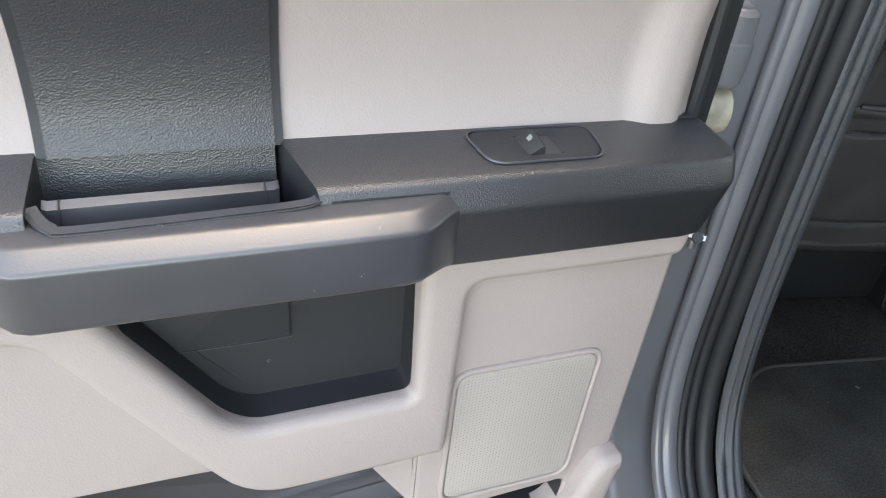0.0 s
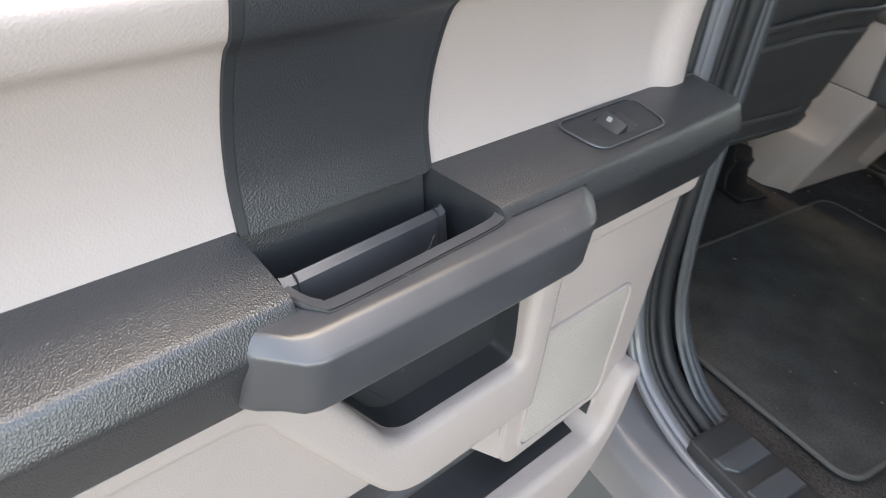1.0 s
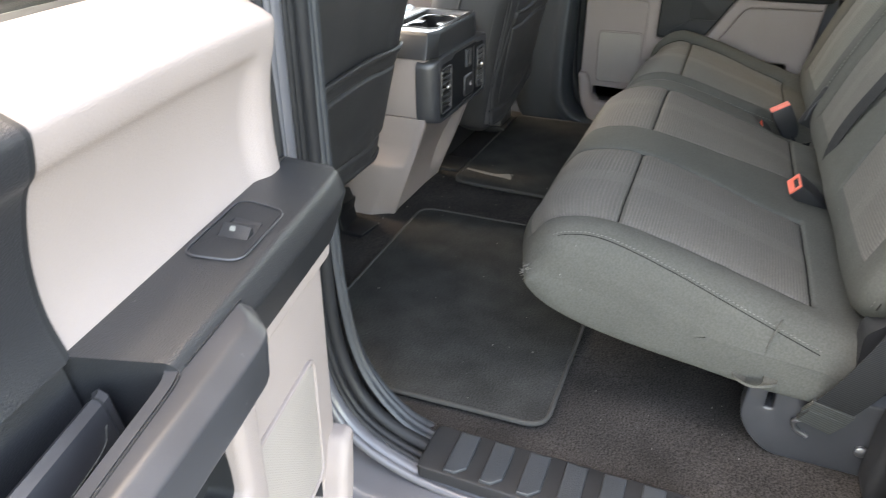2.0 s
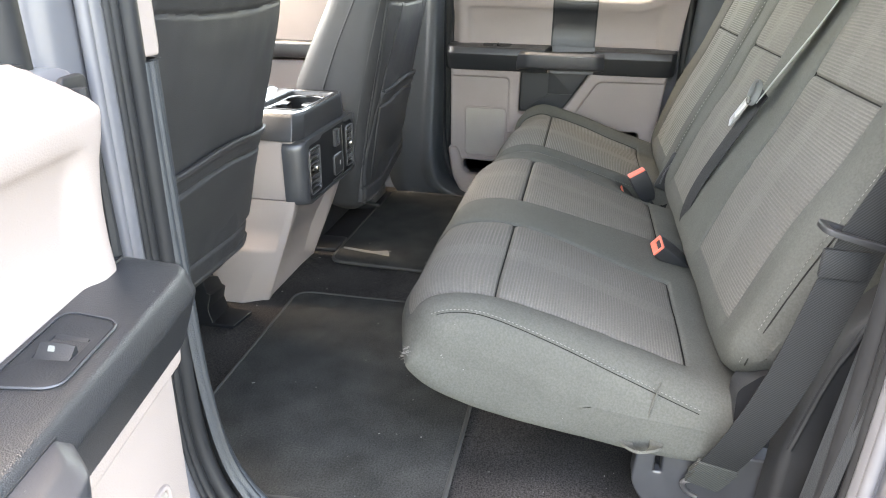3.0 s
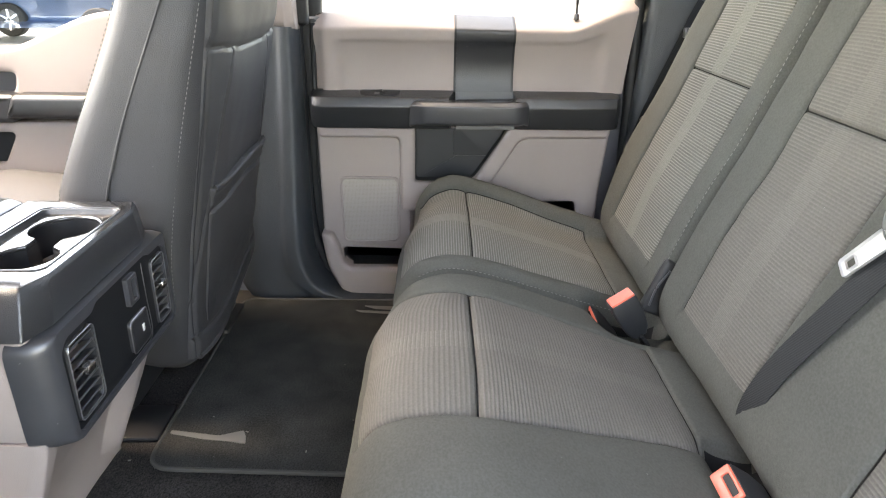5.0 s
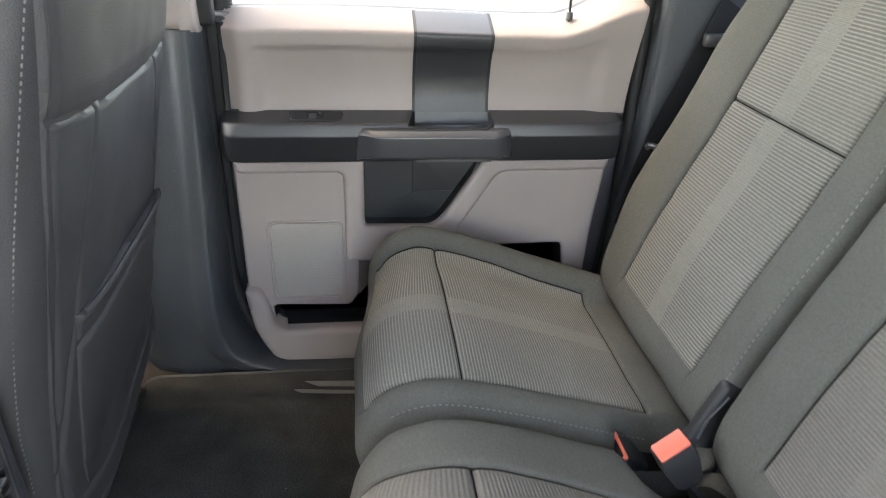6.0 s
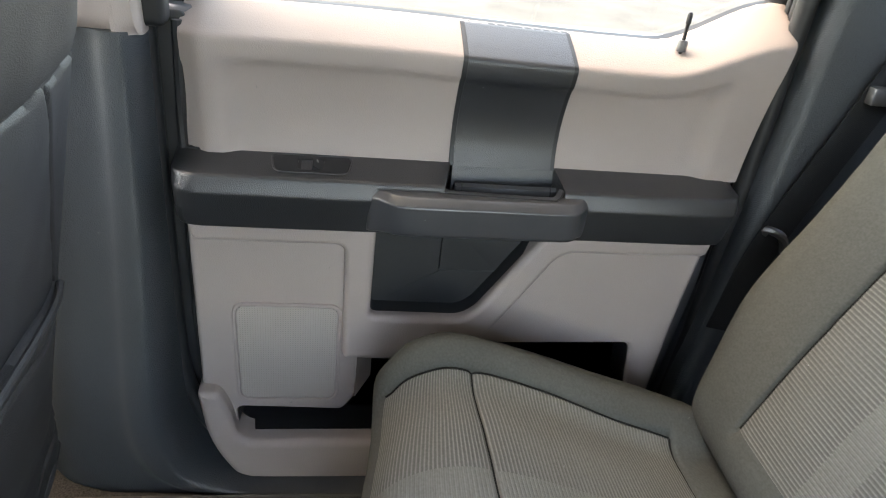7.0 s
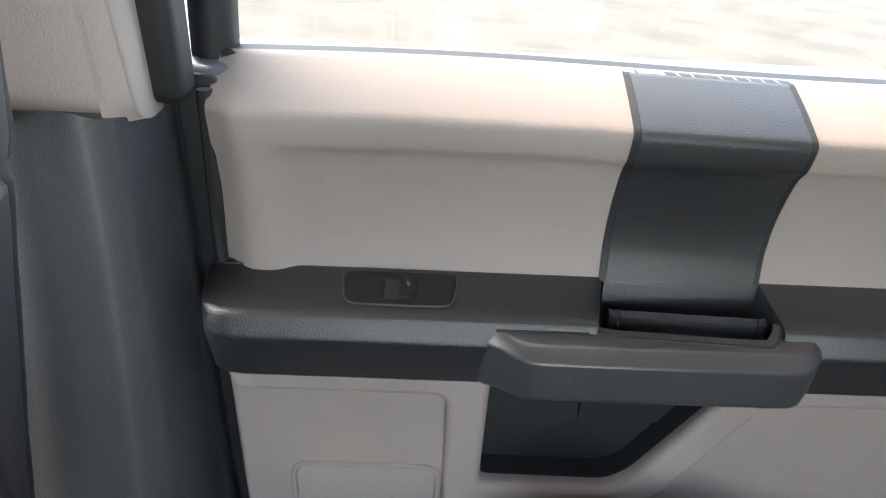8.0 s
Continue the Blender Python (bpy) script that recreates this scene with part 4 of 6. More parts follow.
def seat_section(label, x0, x1, spots, spots_b, splits, splits_b, dents=()):
    root = thing("rear_seat", label, "car seat", pose((x0 + x1) / 2, -0.45, 0.0), group="rear bench sections")
    inv = Matrix.Translation((-(x0 + x1) / 2, 0.45, 0))

    def shift(ob):
        for piece in (ob, *ob.children):
            piece.data.transform(inv)
        return ob

    ins_c = [(a, b, S_REAR, S_NOSE + 0.012) for a, b in spots]
    seam_c = [("s", S_FRONT - (0.012 if x0 > 0 else 0), a, b) for a, b in spots] + [("s", S_REAR, a, b) for a, b in spots] + [("x", x, S_REAR - 0.03, S_NOSE + 0.10) for x in splits]
    seam_c += [("x", e, S_REAR, S_NOSE + 0.012) for a, b in spots for e in (a, b)]
    cushion = shift(pad("cushion", CUSHION, x0, x1, ins_c, seam_c, root, R=0.052 if x0 < -0.5 else 0.04, vscale=1.15, R2=0.04 if x0 < -0.5 else 0.055, under=S_NOSE + 0.005, dents=dents, taper=shape_left if x0 < -0.5 else shape_right))
    spots = spots_b
    ins_b = [(a, b, B_LOW, B_END) for a, b in spots]
    seam_b = [("t", B_MID, a, b) for a, b in spots] + [("s", B_TOP, a, b) for a, b in spots] + [("x", e, B_LOW, B_END) for a, b in spots for e in (a, b)]
    seam_b += [("x", x, B_LOW - 0.05, B_END) for x in splits_b]
    bx0, bx1 = (x0 + 0.008 if x0 < -0.5 else x0 - 0.013), (x1 - 0.035 if x1 > 0.5 else x1 - 0.015)
    back = shift(pad("backrest", BACK, bx0, bx1, ins_b, seam_b, root, R=0.045 if x0 < -0.5 else 0.028, R2=0.028 if x0 < -0.5 else 0.045, vscale=1.1, taper=(lambda x, y, z: (x, y, z + 0.036 * (1 - ss(-0.665, -0.575, x)) * (1 - ss(0.23, 0.36, z)))) if x0 < -0.5 else bolster_right))
    return root, cushion, back, inv


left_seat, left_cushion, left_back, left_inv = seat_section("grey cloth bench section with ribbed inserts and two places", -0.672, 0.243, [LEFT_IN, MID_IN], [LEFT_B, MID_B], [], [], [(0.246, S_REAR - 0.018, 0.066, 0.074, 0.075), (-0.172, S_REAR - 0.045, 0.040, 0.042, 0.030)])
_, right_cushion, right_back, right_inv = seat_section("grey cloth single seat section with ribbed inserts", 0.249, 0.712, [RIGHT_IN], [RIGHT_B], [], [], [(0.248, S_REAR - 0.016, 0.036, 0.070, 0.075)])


recliner = thing("recliner_cover", "black plastic hinge cover under the backrest end", "seat hinge", pose(-0.655, -0.705, 0.235))
part("hinge_cap", loft([[(x, p.x, p.y) for p in rounded([(-0.045, -0.050), (0.040, -0.050), (0.044, 0.010), (0.015, 0.040), (-0.045, 0.050)], 0.014 - g, 4)] for x, g in ((-0.012, 0.004), (-0.008, 0.0), (0.03, 0.0))]), DARK, recliner)
part("hinge_pin", loft([[(-0.013 - h, 0.012 + q * math.cos(a), -0.012 + q * math.sin(a)) for a in [k * math.pi / 6 for k in range(12)]] for q, h in ((0.010, 0), (0.010, 0.003), (0.005, 0.005))]), GREY, recliner)


def stitches(points, step, r, parent, inv, n=160, name="stitching"):
    """A row of short thread stitches along a line."""
    line = spline(points, n * 4)
    bm = bmesh.new()
    run, nxt = 0.0, 0.0
    for a, b in zip(line, line[1:]):
        run += (b - a).length
        if run >= nxt:
            t = (b - a).normalized()
            side = t.cross(Vector((0.3, 0.4, 0.87))).normalized() * r
            up = side.cross(t)
            rings = [[a + t * (w * step * 0.62) + side * math.cos(k * 1.571) * q + up * math.sin(k * 1.571) * q for k in range(4)] for w, q in ((0, 0.5), (0.25, 1), (0.75, 1), (1, 0.5))]
            loft(rings, bm=bm)
            nxt = run + step
    if inv is not None:
        bm.transform(inv)
    return part(name, bm, THREAD, parent, "pale grey stitching")


# seat base under the bench
base = thing("bench_support", "black steel bench frame bracket on the floor", "seat frame", pose(-0.64, -0.605, 0.0))
part("bracket", plate(rounded([(-0.150, 0.0), (0.010, 0.0), (0.042, 0.030), (0.058, 0.060), (0.054, 0.128), (-0.150, 0.128)], 0.02), [rounded([(0.018, 0.085), (0.028, 0.085), (0.028, 0.112), (0.018, 0.112)], 0.003)], top=0.012, deep=0.03, edge=0.004, place=lambda a, h, b: (-h, a, b)), GREY, base)
part("bolt", loft([[(-0.014 - h, -0.105 + r * math.cos(a), 0.050 + r * math.sin(a)) for a in [k * math.pi / 5 for k in range(10)]] for r, h in ((0.009, 0), (0.009, 0.005), (0.005, 0.007))]), STEEL, base, "steel anchor bolt")
part("cross_tube", block(0.0, 1.29, -0.16, 0.02, 0.01, 0.10, 0.01), DARK, base)


def front_seat(xc, shift_y, label, wide=1.0, upright=0.0, low=0.10, gusset=True, reach=0.168, taper=0.0, rise=0.0):
    """Front seat seen from behind: reclined back with a map pocket, cushion and stitched edge."""
    root = thing("front_seat", label, "car seat", pose(xc, shift_y + 0.2, 0.0), group="front seats")
    table = [(0.10, 0.23, 0.42, 0.10), (0.14, 0.215, 0.46, 0.15), (0.22, 0.20, 0.485, 0.20), (0.34, 0.165, 0.50, 0.24), (0.45, 0.128, 0.50, 0.24), (0.56, 0.09, 0.495, 0.21), (0.68, 0.048, 0.48, 0.175), (0.80, 0.008, 0.45, 0.145), (0.90, -0.025, 0.40, 0.125), (0.94, -0.036, 0.34, 0.10), (0.955, -0.03, 0.26, 0.06)]
    table = [(z, y + upright * (z - 0.40), w - taper * (1 - ss(0.20, 0.58, z)), th) for z, y, w, th in table]

    def raised(p):
        """The outer lower corner of the far seat is cut up."""
        x, y, z = p
        return (x, y, z + (0.060 * ss(-0.16, 0.20, x) * (1 - ss(0.12, 0.34, z)) if gusset else 0.0))

    def ring(z, lift=0.0, squeeze=1.0):
        yb, w, th = lerp_table(table, z)
        w *= wide
        if z < low + 0.04:
            lift -= 0.035 * (1 - math.sqrt(max(0, 1 - ((low + 0.04 - z) / 0.04) ** 2)))
        out = []
        for k in range(48):
            a = 2 * math.pi * k / 48
            c, s = math.cos(a), math.sin(a)
            e = 0.42
            out.append((math.copysign(abs(c) ** e, c) * (w / 2 + lift + 0.004 * noise.noise((c * 2, z * 7, xc))) * squeeze, yb - 0.2 + th / 2 + math.copysign(abs(s) ** e, s) * (th / 2 + lift + 0.005 * noise.noise((c * 2.2, z * 6, xc + 3))), z))
        return [raised(p) for p in out]

    zs = [low, low + 0.002, low + 0.006, low + 0.012, low + 0.02, low + 0.03] + [0.24 + 0.02 * k for k in range(34)] + [0.925, 0.94, 0.95, 0.955]
    part("backrest", loft([ring(z) for z in zs]), VINYL, root)

    def rear(x, z, lift):
        yb, w, th = lerp_table(table, z)
        w *= wide
        q = min(abs(2 * x / w), 0.999)
        fall = th / 2 * (1 - (1 - q ** 4.76) ** 0.21)
        return raised((x, yb - 0.2 + fall - lift, z))

    def hem(x):
        return 0.44 + 0.4 * rise - 0.007 * math.cos(2 * math.pi * (x / 0.40 + 0.5)) + 0.012 * (x / 0.40 + 0.5)

    def crest(x):
        return 0.665 + rise - 0.012 * math.cos(math.pi * x / 0.42)

    def cover(a, b):
        x, z = -0.212 + 0.424 * a, low + 0.035 + (0.86 - low) * b
        h = 0.004 + 0.0030 * noise.noise((x * 7 + z * 4, z * 8, xc)) + 0.0014 * noise.noise((x * 21 - z * 9, z * 19, xc + 5))
        h += 0.004 * (1 - ss(0.10, 0.152, abs(x))) * (1 - ss(crest(x) - 0.05, crest(x), z)) + 0.004 * ss(crest(x), crest(x) + 0.03, z)
        h -= 0.0058 * math.exp(-((z - crest(x)) / 0.0026) ** 2)
        if gusset and z < crest(x):
            h -= 0.0060 * math.exp(-((abs(x) - 0.168 + 0.22 * (z - 0.44)) / 0.0030) ** 2)
        h -= 0.0050 * math.exp(-((abs(x) - 0.204) / 0.003) ** 2)
        h -= 0.005 * math.exp(-((z - low - 0.075) / 0.0035) ** 2)
        return rear(x, z, h)

    part("back_panel", skirt(sheet(cover, 150, 170), (0, 0.012, 0)), VINYL, root, "dark grey stitched back cover", sharp=70)

    def purse(a, b):
        x = -reach + 2 * reach * a
        foot = low + 0.088
        z = foot + (hem(x) - foot) * b
        w = math.sin(math.pi * a) ** 0.6
        h = 0.006 + 0.014 * w * b + 0.0028 * noise.noise((x * 9, z * 12, xc + 8)) + 0.0022 * noise.noise((x * 17 + z * 20, z * 6, xc + 2)) * b
        d = hem(x) - z
        h += 0.0045 * math.exp(-((d - 0.006) / 0.006) ** 2) - 0.0075 * math.exp(-((d - 0.038) / 0.0035) ** 2)
        return rear(x, z, h)

    pocket = part("map_pocket", skirt(sheet(purse, 110, 90), (0, 0.010, 0)), VINYL, root, "dark grey map pocket", sharp=70)
    part("pocket_hem", tube([rear(x, hem(x) + 0.001, 0.008 + 0.0155 * math.sin(math.pi * (x + reach) / (2 * reach)) ** 0.6) for x in [-reach + 0.004 + (2 * reach - 0.008) * k / 16 for k in range(17)]], 0.0038, n=60, around=8), VINYL, pocket, "rolled pocket hem")
    part("cushion", loft([[(math.copysign(abs(math.cos(a)) ** 0.4, math.cos(a)) * w / 2, y, 0.25 + dz + math.copysign(abs(math.sin(a)) ** 0.4, math.sin(a)) * h / 2) for a in [2 * math.pi * k / 32 for k in range(32)]] for y, w, h, dz in ((0.10, 0.40, 0.10, 0), (0.12, 0.50, 0.16, 0), (0.5, 0.52, 0.17, 0.03), (0.6, 0.50, 0.14, 0.03), (0.62, 0.44, 0.10, 0.02))]), VINYL, root)
    part("seat_skirt", tube([rear(-0.2 + 0.4 * k / 8, low + 0.035, 0.003) for k in range(9)], 0.007, n=24, around=8), VINYL, root)
    part("seat_riser", block(-0.20, 0.20, 0.12, 0.50, 0.0, 0.19, 0.02), DARK, root)
    for s in (-1, 1):
        for deep in (0.46,):
            line = []
            for k in range(14):
                z = low + 0.08 + (0.80 - low) * k / 13
                yb, w, th = lerp_table(table, z)
                line.append((s * (w * wide / 2 + 0.0022), yb - 0.2 + th * (deep + 0.16 * math.sin(k / 13 * math.pi) - 0.12 * k / 13), z))
            part("side_seam", tube(line, 0.0024, n=60, around=6), VINYL, root)
        edge = []
        for k in range(14):
            z = 0.24 + 0.045 * k
            yb, w, th = lerp_table(table, z)
            edge.append((s * (w * wide / 2 - 0.009), yb - 0.2 + th * 0.5 * (1 - (1 - (1 - 0.018 / (w * wide)) ** 4.76) ** 0.21) - 0.0015, z))
        stitches(edge, 0.0070, 0.0009, root, None)
        rim = []
        for k in range(14):
            z = 0.26 + 0.045 * k
            yb, w, th = lerp_table(table, z)
            rim.append((s * (0.886 * w * wide / 2 + 0.004), yb - 0.2 + th * 0.923, z))
        stitches(rim, 0.0075, 0.0009, root, None)
    return root


driver = front_seat(-0.446, 0.045, "dark grey vinyl driver seat back with a map pocket", 1.0, 0.10, 0.185, False, 0.200, 0.055, 0.026)
passenger = front_seat(0.455, -0.045, "dark grey vinyl passenger seat back with a map pocket", 0.99, 0.15)

# ---------------------------------------------------------------- console between the front seats
console = thing("center_console", "beige console with black top, cup holders and rear vents", "console", pose(0, 0.35, 0))


def at_console(points):
    return [(x, y - 0.35, z) for x, y, z in points]


def base_ring(z, wl, wr, ledge, fin_l, fin_r, yf, inner, hollow):
    """Plan of the lower console at one height: side walls, a narrow fin at each rear corner and a hollowed rear face between."""
    return at_console([(-wl, 1.0, z), (-ledge, 0.42, z), (-ledge, yf + 0.055, z), (-fin_l - 0.004, yf + 0.016, z), (-fin_l, yf, z), (-inner, yf + 0.002, z), (-inner + 0.012, hollow, z),
                       (inner - 0.012, hollow, z), (fin_r - (fin_l - inner), yf + 0.002, z), (fin_r, yf, z), (fin_r + 0.004, yf + 0.016, z), (wr, yf + 0.055, z), (wr, 0.42, z), (wr, 1.0, z)])


BASE = [(0.0, 0.160, 0.180, 0.154, 0.126, 0.172, 0.264, 0.110, 0.268), (0.012, 0.160, 0.178, 0.155, 0.128, 0.168, 0.260, 0.114, 0.266), (0.035, 0.160, 0.170, 0.157, 0.135, 0.160, 0.248, 0.126, 0.268),
        (0.070, 0.160, 0.166, 0.159, 0.143, 0.154, 0.233, 0.137, 0.262), (0.105, 0.160, 0.165, 0.161, 0.147, 0.156, 0.219, 0.138, 0.250), (0.136, 0.160, 0.165, 0.162, 0.150, 0.159, 0.207, 0.136, 0.236), (0.148, 0.160, 0.165, 0.160, 0.151, 0.160, 0.203, 0.135, 0.231),
        (0.157, 0.160, 0.165, 0.147, 0.1515, 0.161, 0.199, 0.134, 0.225), (0.20, 0.160, 0.166, 0.155, 0.154, 0.164, 0.184, 0.130, 0.202), (0.25, 0.160, 0.168, 0.158, 0.157, 0.167, 0.168, 0.126, 0.176), (0.2675, 0.160, 0.168, 0.159, 0.158, 0.168, 0.164, 0.125, 0.166)]
bm = loft([base_ring(*row) for row in BASE])
bmesh.ops.bevel(bm, geom=[e for e in bm.edges if not e.is_boundary and e.calc_face_angle(0) > 0.35 and abs(e.verts[0].co.z - e.verts[1].co.z) > 0.004], offset=0.006, segments=3, profile=0.5, affect="EDGES", clamp_overlap=True)
part("console_base", bm, BEIGE, console, "beige lower console with a hollowed rear face", sharp=50)
part("base_screw", loft([[(-0.1575 - h, 0.395 - 0.35 + q * math.cos(a), 0.066 + q * math.sin(a)) for a in [k * math.pi / 6 for k in range(12)]] for q, h in ((0.012, 0), (0.012, 0.002), (0.007, 0.0022), (0.006, 0.0))]), DARK, console, "dark screw at the console foot")


def side_ring(wl, wr, y0, z, r=0.014):
    return [(p.x, p.y - 0.35, z) for p in rounded([(-wl, y0), (wr, y0), (wr, 1.0), (-wl, 1.0)], r, 4)]


part("console_side", loft([side_ring(0.1575, 0.1665, 0.165, 0.2695), side_ring(0.159, 0.168, 0.163, 0.2725), side_ring(0.1585, 0.166, 0.160, 0.34), side_ring(0.157, 0.164, 0.159, 0.3985), side_ring(0.155, 0.162, 0.161, 0.4005)]), BEIGE, console, "beige upper console side")


def top_ring(wl, wr, y0, y1, z, c):
    """Plan of the console top with its two rear corners cut off."""
    return [(p.x, p.y - 0.35, z) for p in rounded([(-wl, y0 + 0.012), (-wl + c, y0), (wr - c, y0), (wr, y0 + 0.012), (wr, y1), (-wl, y1)], 0.003, 3)]


LID_Y = 0.318
top_out = [Vector((x, y + 0.35)) for x, y, z in top_ring(0.137, 0.157, 0.1545, LID_Y, 0, 0.038)]
tray_line = rounded([(-0.088, 0.170), (0.122, 0.170), (0.122, 0.276), (-0.088, 0.276)], 0.012, 4)
ctop = part("console_top", loft(cap=False, rings=[top_ring(0.162, 0.170, 0.150, LID_Y, 0.402, 0.042), top_ring(0.161, 0.169, 0.149, LID_Y, 0.406, 0.042), top_ring(0.144, 0.161, 0.152, LID_Y, 0.449, 0.039), top_ring(0.141, 0.159, 0.153, LID_Y, 0.453, 0.038), top_ring(0.137, 0.157, 0.1545, LID_Y, 0.4558, 0.038)]), BLACK, console, "black grained console top")
part("top_deck", plate(top_out, [tray_line], top=0.456, deep=0.004, edge=0.0005, place=lambda a, h, b: (a, b - 0.35, h)), SATIN, ctop, "satin black deck round the cup holders")
CUPS = ((-0.036, 0.219, 0.038), (0.066, 0.221, 0.043))


def wells(grow):
    """Outline of two round wells joined by a slot."""
    (ax, ay, ar), (bx, by, br) = CUPS
    ar, br, half = ar + grow, br + grow, 0.017 + grow
    a0, b0 = math.asin(half / ar), math.asin(half / br)
    left = [Vector((ax + ar * math.cos(a0 + (2 * math.pi - 2 * a0) * k / 28), ay + ar * math.sin(a0 + (2 * math.pi - 2 * a0) * k / 28))) for k in range(29)]
    right = [Vector((bx + br * math.cos(math.pi + b0 + (2 * math.pi - 2 * b0) * k / 28), by + br * math.sin(math.pi + b0 + (2 * math.pi - 2 * b0) * k / 28))) for k in range(29)]
    return left + right


tray = part("cup_tray", plate(offset(tray_line, 0.0008), [wells(0)], top=0.449, deep=0.008, edge=0.0022, place=lambda a, h, b: (a, b - 0.35, h)), SATIN, console, "black cup holder tray")
part("tray_wall", loft([[(p.x, p.y - 0.35, z) for p in offset(tray_line, g)] for g, z in ((0.0, 0.4555), (0.0015, 0.452), (0.003, 0.4485))], cap=False), BLACK, tray)
part("cup_holder", loft([[(p.x, p.y - 0.35, z) for p in wells(g)] for g, z in ((0.0, 0.444), (-0.001, 0.43), (-0.003, 0.385), (-0.006, 0.379))], cap=False), PIT, tray, "black joined cup wells")
part("cup_floor", plate(wells(0.001), [], top=0.382, deep=0.004, edge=0.001, place=lambda a, h, b: (a, b - 0.35, h)), PIT, tray, "black cup well floor")
part("tray_trim", tube([(p.x, p.y - 0.35, 0.4562) for p in even(offset(tray_line, -0.004))], 0.0013, n=140, around=6), GREY, tray, "charcoal trim line")
part("console_lid", loft([side_ring(0.150, 0.158, LID_Y + 0.004, 0.425)[:10] + [(x, 0.38, z) for x, y, z in side_ring(0.150, 0.158, LID_Y + 0.004, 0.425)[10:]], *[[(x, min(y, 0.38), z) for x, y, z in side_ring(wl, wr, y0, z, r)] for wl, wr, y0, z, r in ((0.152, 0.160, LID_Y + 0.003, 0.440, 0.014), (0.148, 0.158, LID_Y + 0.004, 0.455, 0.016), (0.138, 0.150, LID_Y + 0.012, 0.462, 0.02))]]), SATIN, console, "dark padded console lid")
part("console_block", block(-0.15, 0.155, -0.02, 0.60, 0.399, 0.424, 0.008), BLACK, console)

# rear vent panel: a deep charcoal housing round a recessed black face
VX0, VX1, VY = -0.146, 0.180, 0.138
face_line = rounded([(-0.136, 0.374), (-0.122, 0.386), (-0.060, 0.386), (-0.046, 0.394), (0.104, 0.394), (0.116, 0.388), (0.160, 0.388), (0.171, 0.378), (0.174, 0.270), (0.166, 0.262), (-0.122, 0.262), (-0.132, 0.268)], [0.006, 0.008, 0.004, 0.004, 0.004, 0.004, 0.006, 0.006, 0.006, 0.004, 0.004, 0.004], 4)


def on_face(a, h, b):
    return (a, VY - 0.35 - h, b)


def out_line(grow):
    return rounded([(VX0 - grow, 0.400), (VX1 + grow, 0.402), (VX1 + 0.006 + grow, 0.256), (VX0 + 0.004 - grow, 0.256)], 0.014 + grow * 0.4, 6)


bm = bmesh.new()
rings = [[on_face(p.x, -0.046, p.y) for p in out_line(0.020)], [on_face(p.x, -0.020, p.y) for p in out_line(0.0165)], [on_face(p.x, -0.008, p.y) for p in out_line(0.008)], [on_face(p.x, -0.002, p.y) for p in out_line(0.002)], [on_face(p.x, 0.0, p.y) for p in out_line(-0.003)]]
vs = [[bm.verts.new(p) for p in ring] for ring in rings]
for a, b in zip(vs, vs[1:]):
    for i in range(len(a)):
        bm.faces.new((a[i], a[(i + 1) % len(a)], b[(i + 1) % len(a)], b[i]))
rim = [[bm.verts.new(on_face(p.x, h, p.y)) for p in face_line] for h in (0.0, -0.006)]
for i in range(len(face_line)):
    bm.faces.new((rim[0][i], rim[0][(i + 1) % len(face_line)], rim[1][(i + 1) % len(face_line)], rim[1][i]))
bmesh.ops.triangle_fill(bm, use_beauty=True, use_dissolve=False, edges=[bm.edges.get((ring[i], ring[(i + 1) % len(ring)])) for ring in (vs[-1], rim[0]) for i in range(len(ring))], normal=(0, -1, 0))
bmesh.ops.recalc_face_normals(bm, faces=bm.faces[:])
vp = part("vent_panel", bm, GREY, console, "charcoal vent housing")
VENTS = ((-0.092, 0.032), (0.144, 0.024))
mid = part("switch_plate", plate(face_line, [rounded([(vx - w, 0.376), (vx + w, 0.376), (vx + w, 0.272), (vx - w, 0.272)], 0.008, 4) for vx, w in VENTS], top=-0.004, deep=0.012, edge=0.0012, place=on_face), PIT, vp, "black rear face of the console")
for vx, w in VENTS:
    v = part("vent", plate(rounded([(vx - w + 0.0005, 0.3755), (vx + w - 0.0005, 0.3755), (vx + w - 0.0005, 0.2725), (vx - w + 0.0005, 0.2725)], 0.008, 4), [rounded([(vx - w + 0.004, 0.372), (vx + w - 0.004, 0.372), (vx + w - 0.004, 0.276), (vx - w + 0.004, 0.276)], 0.006, 4)], top=-0.001, deep=0.022, edge=0.0012, place=on_face), BLACK, vp, "black air vent")
    for k in range(7):
        z = 0.283 + k * 0.0135
        bm = block(vx - w + 0.003, vx + w - 0.003, -0.008, 0.008, -0.0014, 0.0014, 0.0008, 1)
        bm.transform(Matrix.Translation((0, VY - 0.35 + 0.010, z)) @ Matrix.Rotation(radians(-24), 4, "X"))
        part("slat", bm, GREY, v)
    part("vent_back", block(vx - w, vx + w, VY - 0.35 + 0.022, VY - 0.35 + 0.026, 0.27, 0.378, 0), PIT, v)
    part("vent_knob", block(vx - 0.009, vx + 0.009, VY - 0.35 - 0.007, VY - 0.35 + 0.012, 0.324, 0.336, 0.003), CHROME, v, "bright vent knob")
    part("vent_rim", tube([on_face(p.x, -0.0005, p.y) for p in even(rounded([(vx - w + 0.001, 0.375), (vx + w - 0.001, 0.375), (vx + w - 0.001, 0.273), (vx - w + 0.001, 0.273)], 0.008, 4))], 0.0008, n=60, around=5, up=(0, 1, 0)), STEEL, v)
